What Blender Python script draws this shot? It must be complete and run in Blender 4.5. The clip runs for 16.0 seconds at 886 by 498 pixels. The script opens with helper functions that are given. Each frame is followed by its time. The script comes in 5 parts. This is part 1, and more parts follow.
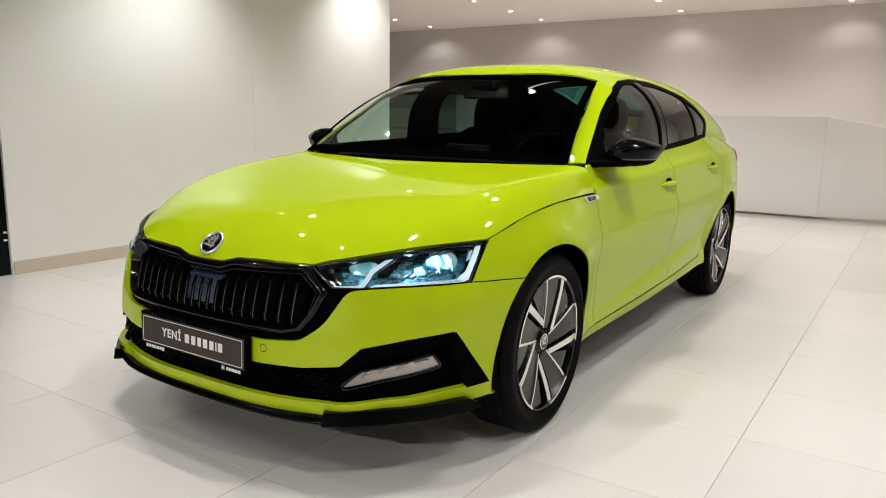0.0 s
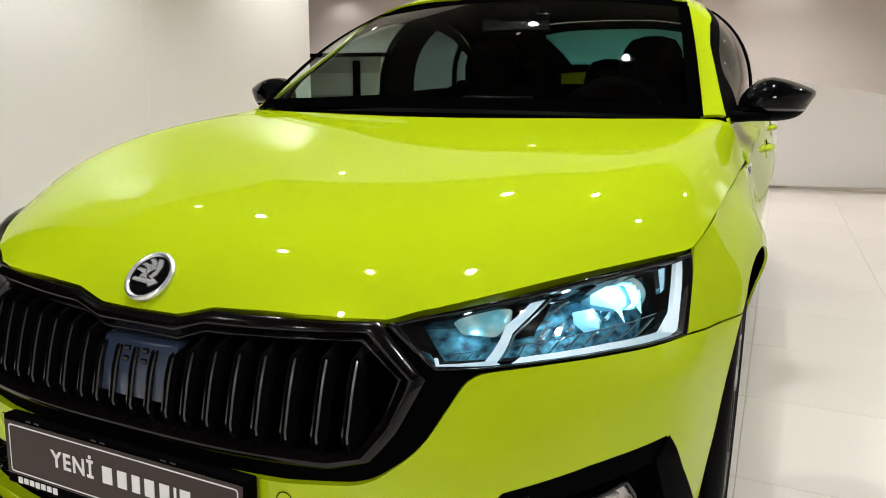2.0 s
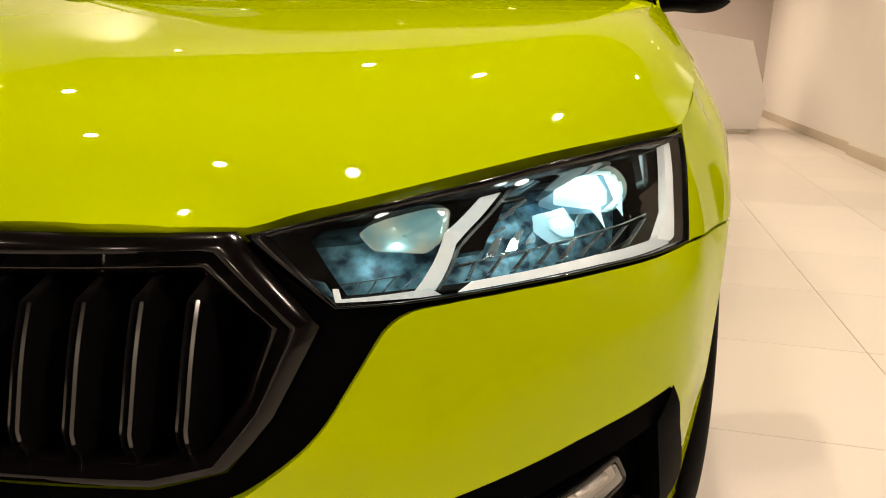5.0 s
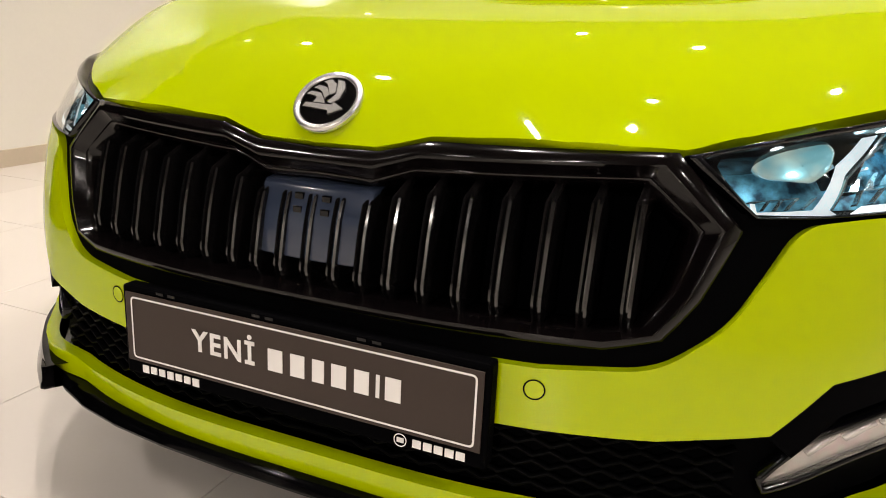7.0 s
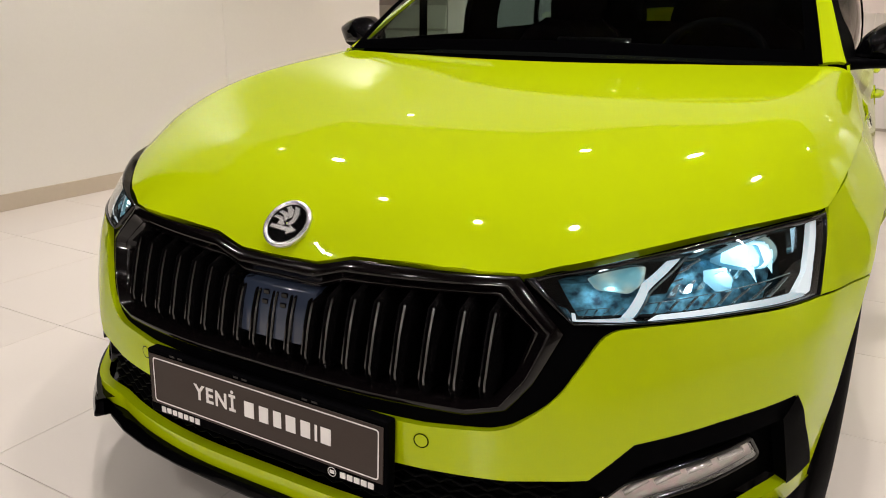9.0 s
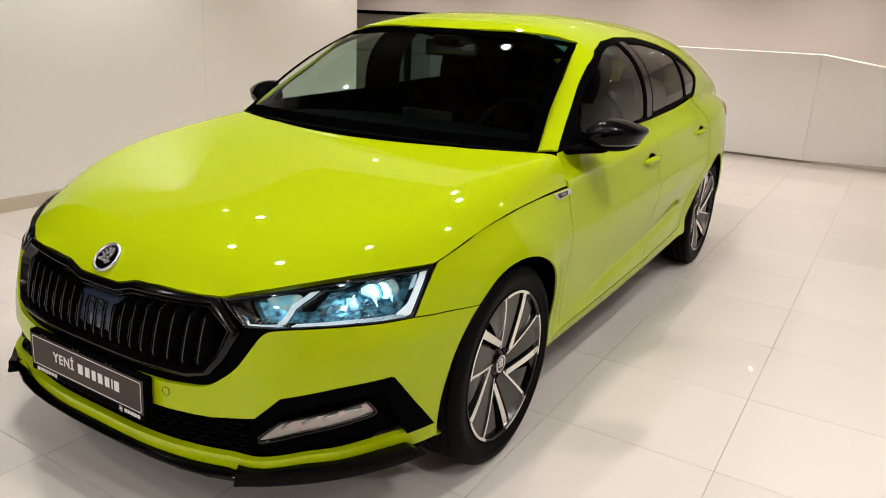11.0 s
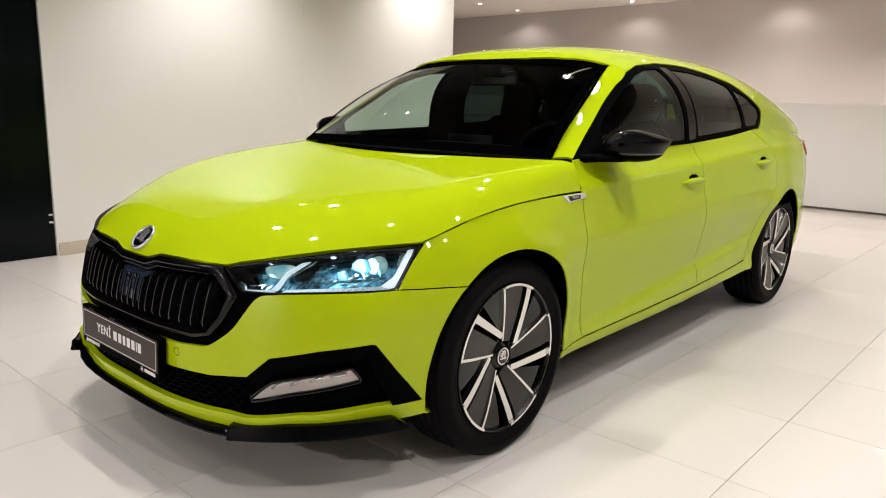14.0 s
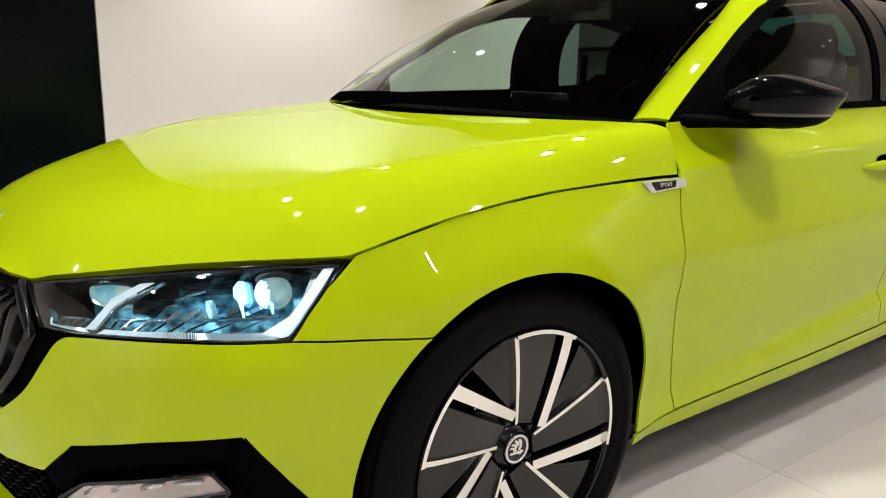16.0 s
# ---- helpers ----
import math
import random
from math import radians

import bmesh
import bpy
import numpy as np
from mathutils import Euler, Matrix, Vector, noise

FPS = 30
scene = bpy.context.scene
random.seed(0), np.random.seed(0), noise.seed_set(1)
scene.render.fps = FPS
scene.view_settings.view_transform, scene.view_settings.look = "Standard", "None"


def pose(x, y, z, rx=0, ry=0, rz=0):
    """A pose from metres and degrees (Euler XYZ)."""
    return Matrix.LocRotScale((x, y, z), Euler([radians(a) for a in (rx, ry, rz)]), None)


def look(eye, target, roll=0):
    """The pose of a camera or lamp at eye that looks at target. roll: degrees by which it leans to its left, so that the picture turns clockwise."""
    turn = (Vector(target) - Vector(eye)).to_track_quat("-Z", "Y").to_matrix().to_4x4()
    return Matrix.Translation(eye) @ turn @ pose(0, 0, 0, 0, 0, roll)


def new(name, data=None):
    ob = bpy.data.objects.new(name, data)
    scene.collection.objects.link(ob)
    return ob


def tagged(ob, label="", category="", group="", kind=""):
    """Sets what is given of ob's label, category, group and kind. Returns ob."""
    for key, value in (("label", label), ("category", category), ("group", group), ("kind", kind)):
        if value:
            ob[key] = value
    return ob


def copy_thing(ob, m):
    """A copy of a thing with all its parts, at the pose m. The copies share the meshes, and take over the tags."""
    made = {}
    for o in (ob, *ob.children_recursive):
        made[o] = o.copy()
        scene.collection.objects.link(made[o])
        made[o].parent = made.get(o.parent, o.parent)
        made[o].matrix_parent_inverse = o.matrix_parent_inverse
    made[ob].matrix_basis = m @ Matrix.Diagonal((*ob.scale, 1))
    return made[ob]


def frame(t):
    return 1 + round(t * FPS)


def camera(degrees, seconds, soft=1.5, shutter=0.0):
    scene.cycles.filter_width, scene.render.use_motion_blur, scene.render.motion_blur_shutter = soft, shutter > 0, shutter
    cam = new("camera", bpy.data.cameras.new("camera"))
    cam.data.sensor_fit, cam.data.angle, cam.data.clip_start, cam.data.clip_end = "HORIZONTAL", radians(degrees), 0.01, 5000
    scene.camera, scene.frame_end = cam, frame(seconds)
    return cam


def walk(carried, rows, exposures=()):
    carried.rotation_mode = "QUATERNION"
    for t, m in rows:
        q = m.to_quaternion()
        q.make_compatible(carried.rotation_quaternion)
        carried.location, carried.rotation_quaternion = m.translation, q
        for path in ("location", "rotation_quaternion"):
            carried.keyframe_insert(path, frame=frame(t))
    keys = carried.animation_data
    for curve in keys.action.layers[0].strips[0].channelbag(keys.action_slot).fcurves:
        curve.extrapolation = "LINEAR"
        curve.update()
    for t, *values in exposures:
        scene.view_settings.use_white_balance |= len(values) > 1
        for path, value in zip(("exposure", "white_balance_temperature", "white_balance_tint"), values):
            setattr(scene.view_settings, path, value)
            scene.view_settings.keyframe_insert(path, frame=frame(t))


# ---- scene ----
cam = camera(62.7, 16.0, 1.0)
PATH = [
    (0, (1.934, -1.445, 1.122), (0.854, 0.201, 0.77), 1.1),
    (0.5, (1.679, -1.357, 1.096), (0.586, 0.285, 0.765), 0.6),
    (1, (1.376, -1.195, 1.065), (0.296, 0.455, 0.731), 0.5),
    (1.5, (1.112, -0.963, 1.057), (0.131, 0.739, 0.682), 0.6),
    (2, (0.906, -0.734, 0.997), (0.096, 1.048, 0.586), 0.6),
    (2.3, (0.816, -0.6, 0.951), (0.104, 1.217, 0.515), 0.6),
    (2.5, (0.772, -0.492, 0.92), (0.122, 1.341, 0.457), 0.8),
    (3, (0.715, -0.249, 0.862), (0.215, 1.609, 0.317), 1.7),
    (3.2, (0.695, -0.188, 0.839), (0.247, 1.683, 0.294), 2.1),
    (5.3, (0.712, -0.514, 0.823), (0.274, 1.367, 0.301), 1.2),
    (5.5, (0.711, -0.614, 0.818), (0.256, 1.261, 0.291), 1.1),
    (6, (0.652, -0.745, 0.8), (0.095, 1.102, 0.272), 1.1),
    (6.2, (0.605, -0.736, 0.821), (0.017, 1.082, 0.229), 1.5),
    (6.5, (0.551, -0.729, 0.779), (-0.113, 1.085, 0.26), 2.1),
    (7, (0.487, -0.656, 0.793), (-0.269, 1.104, 0.218), 2.0),
    (7.5, (0.479, -0.596, 0.783), (-0.347, 1.137, 0.223), 2.1),
    (8, (0.48, -0.565, 0.794), (-0.377, 1.15, 0.222), 1.9),
    (8.5, (0.56, -0.647, 0.862), (-0.305, 1.063, 0.291), 2.0),
    (9, (0.795, -0.799, 1.028), (-0.121, 0.88, 0.442), 0.9),
    (9.5, (1.084, -0.942, 1.18), (0.16, 0.74, 0.615), 1.5),
    (9.8, (1.289, -0.953, 1.248), (0.303, 0.699, 0.702), 0.8),
    (10, (1.381, -1.014, 1.304), (0.428, 0.652, 0.742), 1.5),
    (10.2, (1.459, -1.069, 1.365), (0.546, 0.608, 0.771), 2.7),
    (12.3, (2.158, -0.949, 1.339), (0.97, 0.569, 0.804), 1.6),
    (12.5, (2.183, -0.95, 1.318), (0.978, 0.558, 0.794), 1.4),
    (13, (2.21, -0.945, 1.284), (0.986, 0.548, 0.763), 1.4),
    (13.5, (2.237, -0.953, 1.234), (0.996, 0.542, 0.761), 1.2),
    (14, (2.202, -0.94, 1.141), (0.899, 0.526, 0.747), 1.3),
    (14.5, (2.078, -0.807, 1.093), (0.69, 0.58, 0.706), 1.2),
    (15, (1.922, -0.571, 1.08), (0.463, 0.733, 0.669), 1.4),
    (15.5, (1.832, -0.326, 1.039), (0.329, 0.923, 0.615), 1.3),
    (16, (1.797, 0.002, 1.022), (0.229, 1.161, 0.577), 1.3),
]
EXPOSURE = [(0.0, -0.34, 6200, 7), (1.0, -0.20, 6150, 6), (2.0, -0.22, 6200, 7), (3.0, -0.38, 6150, 8), (4.4, -0.35, 7500, 13), (5.5, -0.38, 9400, 19), (6.0, -0.28, 7900, 14), (6.6, -0.11, 7200, 14),
            (7.5, -0.09, 6950, 14), (8.5, -0.17, 6820, 14), (9.5, -0.44, 6720, 14), (10.5, -0.41, 6700, 13), (12.5, -0.35, 6380, 11), (14.5, -0.21, 6400, 11), (16.0, -0.14, 6420, 12)]
walk(cam, [(t, look(eye, target, roll)) for t, eye, target, roll in PATH], EXPOSURE)

# ---- light ----
world = bpy.data.worlds.new("world")
scene.world = world
world.use_nodes = True
world.node_tree.nodes["Background"].inputs[0].default_value = (0.9, 0.95, 1.0, 1)
world.node_tree.nodes["Background"].inputs[1].default_value = 0.02

CEIL = 3.0
# From (2.3, 3.6) on: unseen lamps added to fill floor, nose and right side.
SPOTS = [(-0.15, 0.2), (0.65, 0.6), (-1.15, 0.6), (-0.45, 3.05), (0.5, 2.4), (1.76, 1.71), (-0.8, 6.1), (-2.1, 2.1), (2.3, 3.6), (2.2, 6.0),
         (2.6, -0.6), (0.6, -2.2), (-1.9, -1.4), (3.7, 1.4), (4.3, -0.8), (4.3, 3.4), (-0.8, -2.7), (6.0, 0.2), (6.0, 3.2), (0.8, -5.2)]
WALL_SPOTS = [(-2.85, 2.36), (-2.85, 4.72), (2.5, 6.2)]
BACK_SPOTS = [(x, y) for x in (-6.95, -4.42, -1.81, 0.73) for y in (9.01, 10.25, 11.45)]


def spot(x, y, watts, angle, warm=(1.0, 0.93, 0.84)):
    data = bpy.data.lights.new("downlight_lamp", "SPOT")
    data.energy, data.spot_size, data.spot_blend, data.shadow_soft_size, data.color = watts, radians(angle), 1.0 if angle < 110 else 0.6, 0.036, warm
    ob = new("downlight_lamp", data)
    ob.matrix_world = pose(x, y, CEIL - 0.03)
    return ob


for x, y in SPOTS:
    watts = 86 if y < 0.7 and x < 1 else 110 if y < -0.5 else 95
    watts = {(-1.9, -1.4): 75, (-0.8, -2.7): 62, (0.6, -2.2): 45, (0.8, -5.2): 520, (2.6, -0.6): 125, (-0.8, 6.1): 180, (2.2, 6.0): 100, (2.3, 3.6): 110, (1.76, 1.71): 120}.get((x, y), watts)
    spot(x, y, watts, 165 if y < -5 else 120, (1.0, 0.965, 0.94))
for x, y in WALL_SPOTS:
    spot(x, y, 60 if x > 0 else 165 if y > 4 else 125, 104 if x < 0 else 80, (1.0, 0.965, 0.94))
for x, y in BACK_SPOTS:
    spot(x, y, 132 if y < 11 else 14, 140, (1.0, 0.935, 0.88))

# ---- materials ----


def material(name, colour, rough=0.5, metal=0.0, coat=0.0, grain=0.0, scale=40.0, bump=0.0, stain=0.0, emit=0.0, stretch=(1, 1, 1), spec=0.5):
    """Principled material with fine grain, large soft stains and bump, all in metres."""
    m = bpy.data.materials.new(name)
    m.use_nodes = True
    t = m.node_tree
    b = t.nodes["Principled BSDF"]
    b.inputs["Base Color"].default_value = (*colour, 1)
    b.inputs["Roughness"].default_value, b.inputs["Metallic"].default_value = rough, metal
    b.inputs["Specular IOR Level"].default_value = spec
    b.inputs["Coat Weight"].default_value, b.inputs["Coat Roughness"].default_value = coat, 0.02
    if emit:
        b.inputs["Emission Color"].default_value, b.inputs["Emission Strength"].default_value = (*colour, 1), emit
    if grain or bump or stain:
        geo = t.nodes.new("ShaderNodeNewGeometry")
        mp = t.nodes.new("ShaderNodeMapping")
        mp.inputs["Scale"].default_value = stretch
        t.links.new(geo.outputs["Position"], mp.inputs["Vector"])
        fine, big = t.nodes.new("ShaderNodeTexNoise"), t.nodes.new("ShaderNodeTexNoise")
        for n, s in ((fine, scale), (big, 1.7)):
            n.inputs["Scale"].default_value, n.inputs["Detail"].default_value = s, 4
            t.links.new(mp.outputs[0], n.inputs["Vector"])
        if grain or stain:
            mix = t.nodes.new("ShaderNodeMix")
            mix.data_type = "RGBA"
            add = t.nodes.new("ShaderNodeMath")
            add.operation = "MULTIPLY_ADD"
            add.inputs[1].default_value = grain
            part_two = t.nodes.new("ShaderNodeMath")
            part_two.operation = "MULTIPLY"
            part_two.inputs[1].default_value = stain
            t.links.new(big.outputs["Fac"], part_two.inputs[0])
            t.links.new(fine.outputs["Fac"], add.inputs[0])
            t.links.new(part_two.outputs[0], add.inputs[2])
            t.links.new(add.outputs[0], mix.inputs["Factor"])
            mix.inputs["A"].default_value = (*[min(1, c * 1.12) for c in colour], 1)
            mix.inputs["B"].default_value = (*[c * 0.45 for c in colour], 1)
            t.links.new(mix.outputs["Result"], b.inputs["Base Color"])
        if bump:
            bp = t.nodes.new("ShaderNodeBump")
            bp.inputs["Strength"].default_value, bp.inputs["Distance"].default_value = bump, 0.002
            t.links.new(fine.outputs["Fac"], bp.inputs["Height"])
            t.links.new(bp.outputs["Normal"], b.inputs["Normal"])
    return m


def glass_material(name, tint, gloss=0.04, steep=5):
    m = bpy.data.materials.new(name)
    m.use_nodes = True
    t = m.node_tree
    t.nodes.remove(t.nodes["Principled BSDF"])
    face, mix = t.nodes.new("ShaderNodeLayerWeight"), t.nodes.new("ShaderNodeMixShader")
    clear, shine = t.nodes.new("ShaderNodeBsdfTransparent"), t.nodes.new("ShaderNodeBsdfGlossy")
    clear.inputs[0].default_value, shine.inputs[0].default_value = (*tint, 1), (1, 1, 1, 1)
    shine.inputs["Roughness"].default_value, face.inputs[0].default_value = 0.01, 0.5
    power, grow = t.nodes.new("ShaderNodeMath"), t.nodes.new("ShaderNodeMath")
    power.operation, grow.operation = "POWER", "MULTIPLY_ADD"
    power.inputs[1].default_value = steep
    grow.inputs[1].default_value, grow.inputs[2].default_value = 1 - gloss, gloss
    t.links.new(face.outputs["Facing"], power.inputs[0])
    t.links.new(power.outputs[0], grow.inputs[0])
    t.links.new(grow.outputs[0], mix.inputs[0])
    t.links.new(clear.outputs[0], mix.inputs[1])
    t.links.new(shine.outputs[0], mix.inputs[2])
    t.links.new(mix.outputs[0], t.nodes["Material Output"].inputs[0])
    return m


PAINT = material("lime_paint", (0.370, 0.470, 0.003), 0.5, 0.0, 0.8, 0.04, 900, spec=0.0)
PAINT.node_tree.nodes["Principled BSDF"].inputs["Coat IOR"].default_value = 1.41
GLOSS = material("gloss_black", (0.0012, 0.0012, 0.0016), 0.09, 0.0, 0.0, spec=0.36)
MATT = material("black_plastic", (0.0016, 0.0016, 0.0019), 0.45, 0, 0, 0.3, 700, 0.15, spec=0.004)
MIRROR_BLACK = material("mirror_gloss_black", (0.0012, 0.0012, 0.0016), 0.08, 0.0, 0.0, spec=0.12)
# near-black: shade of gaps and recesses put into the colour, also black trim
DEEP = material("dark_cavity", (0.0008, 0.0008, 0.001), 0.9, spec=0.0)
RUBBER = material("tyre_rubber", (0.0030, 0.0027, 0.0029), 0.6, 0, 0, 0.3, 300, 0.3, spec=0.05)
FIN = material("satin_black_fin", (0.006, 0.0055, 0.0058), 0.13, 0.0, 0.0, spec=0.8)
FRAME_BLACK = material("piano_black_frame", (0.0022, 0.0015, 0.0017), 0.12, 0.0, 0.0, spec=0.32)
ALLOY = material("machined_alloy", (0.78, 0.77, 0.75), 0.22, 1.0)
ALLOY_DARK = material("grey_wheel_paint", (0.0065, 0.0043, 0.0036), 0.35, 0.1, 0.1)
CHROME = material("chrome", (0.8, 0.8, 0.82), 0.08, 1.0)
WALL = material("white_wall_paint", (0.77, 0.745, 0.70), 0.7, 0, 0, 0.06, 60, 0.1, 0.06)
TAUPE = material("taupe_wall_paint", (0.52, 0.475, 0.45), 0.7, 0, 0, 0.06, 60, 0.1, 0.08)
CEILING = material("ceiling_paint", (0.70, 0.65, 0.61), 0.8, 0, 0, 0.05, 60, 0.1)
# Unseen ceiling over the car, darkened to cut bounce and reflected haze.
CEILING_DARK = material("unseen_ceiling_dark", (0.08, 0.076, 0.072), 0.8, 0, 0, 0.05, 60, 0.1)
STONE = material("beige_baseboard", (0.55, 0.47, 0.37), 0.35, 0, 0, 0.12, 35, 0, 0.15)
TILE = material("cream_porcelain_tile", (0.63, 0.585, 0.535), 0.30, 0, 0.06, 0.05, 90, 0.03, 0.06)
_t = TILE.node_tree
_oi, _mr, _hs = (_t.nodes.new("ShaderNode" + k) for k in ("ObjectInfo", "MapRange", "HueSaturation"))
_mr.inputs["To Min"].default_value, _mr.inputs["To Max"].default_value = 0.95, 1.03
_link = _t.nodes["Principled BSDF"].inputs["Base Color"].links[0]
_from = _link.from_socket
_t.links.new(_oi.outputs["Random"], _mr.inputs["Value"])
_t.links.new(_mr.outputs[0], _hs.inputs["Value"])
_t.links.new(_from, _hs.inputs["Color"])
_t.links.new(_hs.outputs["Color"], _t.nodes["Principled BSDF"].inputs["Base Color"])
GROUT = material("grey_grout", (0.51, 0.465, 0.41), 0.85, 0, 0, 0.2, 30)
DESK = material("white_counter_panel", (0.86, 0.84, 0.84), 0.4, 0, 0, 0.04, 60, 0, 0.05)
DARKPANEL = material("black_glass_panel", (0.0015, 0.0035, 0.004), 0.2, 0, 0.0, spec=0.12)
GLASS = glass_material("windscreen_glass", (0.84, 0.92, 0.89), 0.012, 8)
SIDEGLASS = glass_material("side_glass", (0.45, 0.58, 0.53), 0.024, 6)
TINTED = glass_material("tinted_glass", (0.06, 0.24, 0.23))
LENS = glass_material("lamp_lens", (0.93, 0.95, 0.96), 0.05, 3)
PRIVACY = glass_material("privacy_glass", (0.10, 0.16, 0.155), 0.015, 6)
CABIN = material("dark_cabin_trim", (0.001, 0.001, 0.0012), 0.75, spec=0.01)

# ---- mesh helpers ----


def part(name, bm, mat, parent=None, label="", smooth=True, crisp=0):
    """One mesh object out of a bmesh, under a thing or a part; crisp: edges bent by more degrees stay sharp."""
    if crisp:
        for ed in bm.edges:
            if len(ed.link_faces) == 2 and ed.calc_face_angle(0) > radians(crisp):
                ed.smooth = False
    me = bpy.data.meshes.new(name)
    bm.to_mesh(me)
    bm.free()
    for m in mat if isinstance(mat, (list, tuple)) else (mat,):
        me.materials.append(m)
    me.polygons.foreach_set("use_smooth", [smooth] * len(me.polygons))
    ob = new(name, me)
    if parent is not None:
        ob.parent = parent
        if parent.data is None:
            ob.matrix_parent_inverse = Matrix.Translation(-parent.location)
    if label:
        ob["label"] = label
    return ob


def thing(name, base, label, category, group="", kind=""):
    ob = new(name)
    ob.empty_display_size = 0.1
    ob.location = base
    return tagged(ob, label, category, group, kind)


def box(bm, lo, hi, bevel=0.0):
    c = [(a + b) / 2 for a, b in zip(lo, hi)]
    d = [b - a for a, b in zip(lo, hi)]
    r = bmesh.ops.create_cube(bm, size=1, matrix=Matrix.Translation(c) @ Matrix.Diagonal((*d, 1)))
    if bevel:
        edges = list({e for v in r["verts"] for e in v.link_edges})
        bmesh.ops.bevel(bm, geom=edges, offset=bevel, segments=2, affect="EDGES", profile=0.5)
    return bm


def curve(*pairs):
    """Smooth function through (t, value) pairs, monotone between keys."""
    ts, vs = [p[0] for p in pairs], [p[1] for p in pairs]
    n = len(ts)
    sl = [(vs[i + 1] - vs[i]) / (ts[i + 1] - ts[i]) for i in range(n - 1)]
    ms = [sl[0]]
    for i in range(1, n - 1):
        a, b = sl[i - 1], sl[i]
        ms.append(0.0 if a * b <= 0 else 2 * a * b / (a + b))
    ms.append(sl[-1])

    def f(t):
        if t <= ts[0]:
            return vs[0] + ms[0] * (t - ts[0])
        if t >= ts[-1]:
            return vs[-1] + ms[-1] * (t - ts[-1])
        i = 0
        while t > ts[i + 1]:
            i += 1
        h = ts[i + 1] - ts[i]
        u = (t - ts[i]) / h
        return ((1 + 2 * u) * (1 - u) ** 2 * vs[i] + u * (1 - u) ** 2 * h * ms[i]
                + u * u * (3 - 2 * u) * vs[i + 1] + u * u * (u - 1) * h * ms[i + 1])
    return f


def rounded(pts, r, seg=5, closed=True):
    """Polygon with its corners rounded by r (one radius, or one for each corner)."""
    out, n = [], len(pts)
    for i, p in enumerate(pts):
        rr = r[i] if isinstance(r, (list, tuple)) else r
        p = Vector(p)
        if rr <= 0 or (not closed and i in (0, n - 1)):
            out.append(tuple(p))
            continue
        a, b = Vector(pts[i - 1]) - p, Vector(pts[(i + 1) % n]) - p
        d = min(rr, a.length * 0.48, b.length * 0.48)
        p0, p1 = p + a.normalized() * d, p + b.normalized() * d
        for k in range(seg + 1):
            u = k / seg
            out.append(tuple((1 - u) ** 2 * p0 + 2 * u * (1 - u) * p + u * u * p1))
    return out


def dense(pts, step, closed=True):
    out = []
    n = len(pts)
    for i in range(n if closed else n - 1):
        a, b = Vector(pts[i]), Vector(pts[(i + 1) % n])
        k = max(1, int(math.ceil((b - a).length / step)))
        out += [tuple(a.lerp(b, j / k)) for j in range(k)]
    if not closed:
        out.append(tuple(pts[-1]))
    return out


def inside(p, poly):
    x, y, c = p[0], p[1], False
    j = len(poly) - 1
    for i in range(len(poly)):
        xi, yi = poly[i]
        xj, yj = poly[j]
        if (yi > y) != (yj > y) and x < (xj - xi) * (y - yi) / (yj - yi) + xi:
            c = not c
        j = i
    return c


def shrink(poly, gap):
    """Moves each point of a polygon inwards by gap."""
    n = len(poly)
    area = sum(poly[i][0] * poly[(i + 1) % n][1] - poly[(i + 1) % n][0] * poly[i][1] for i in range(n))
    sgn = 1 if area > 0 else -1
    out = []
    for i in range(n):
        a, b = Vector(poly[i - 1]), Vector(poly[(i + 1) % n])
        d = b - a
        if d.length < 1e-9:
            out.append(poly[i])
            continue
        d.normalize()
        out.append((poly[i][0] - sgn * d.y * gap, poly[i][1] + sgn * d.x * gap))
    return out


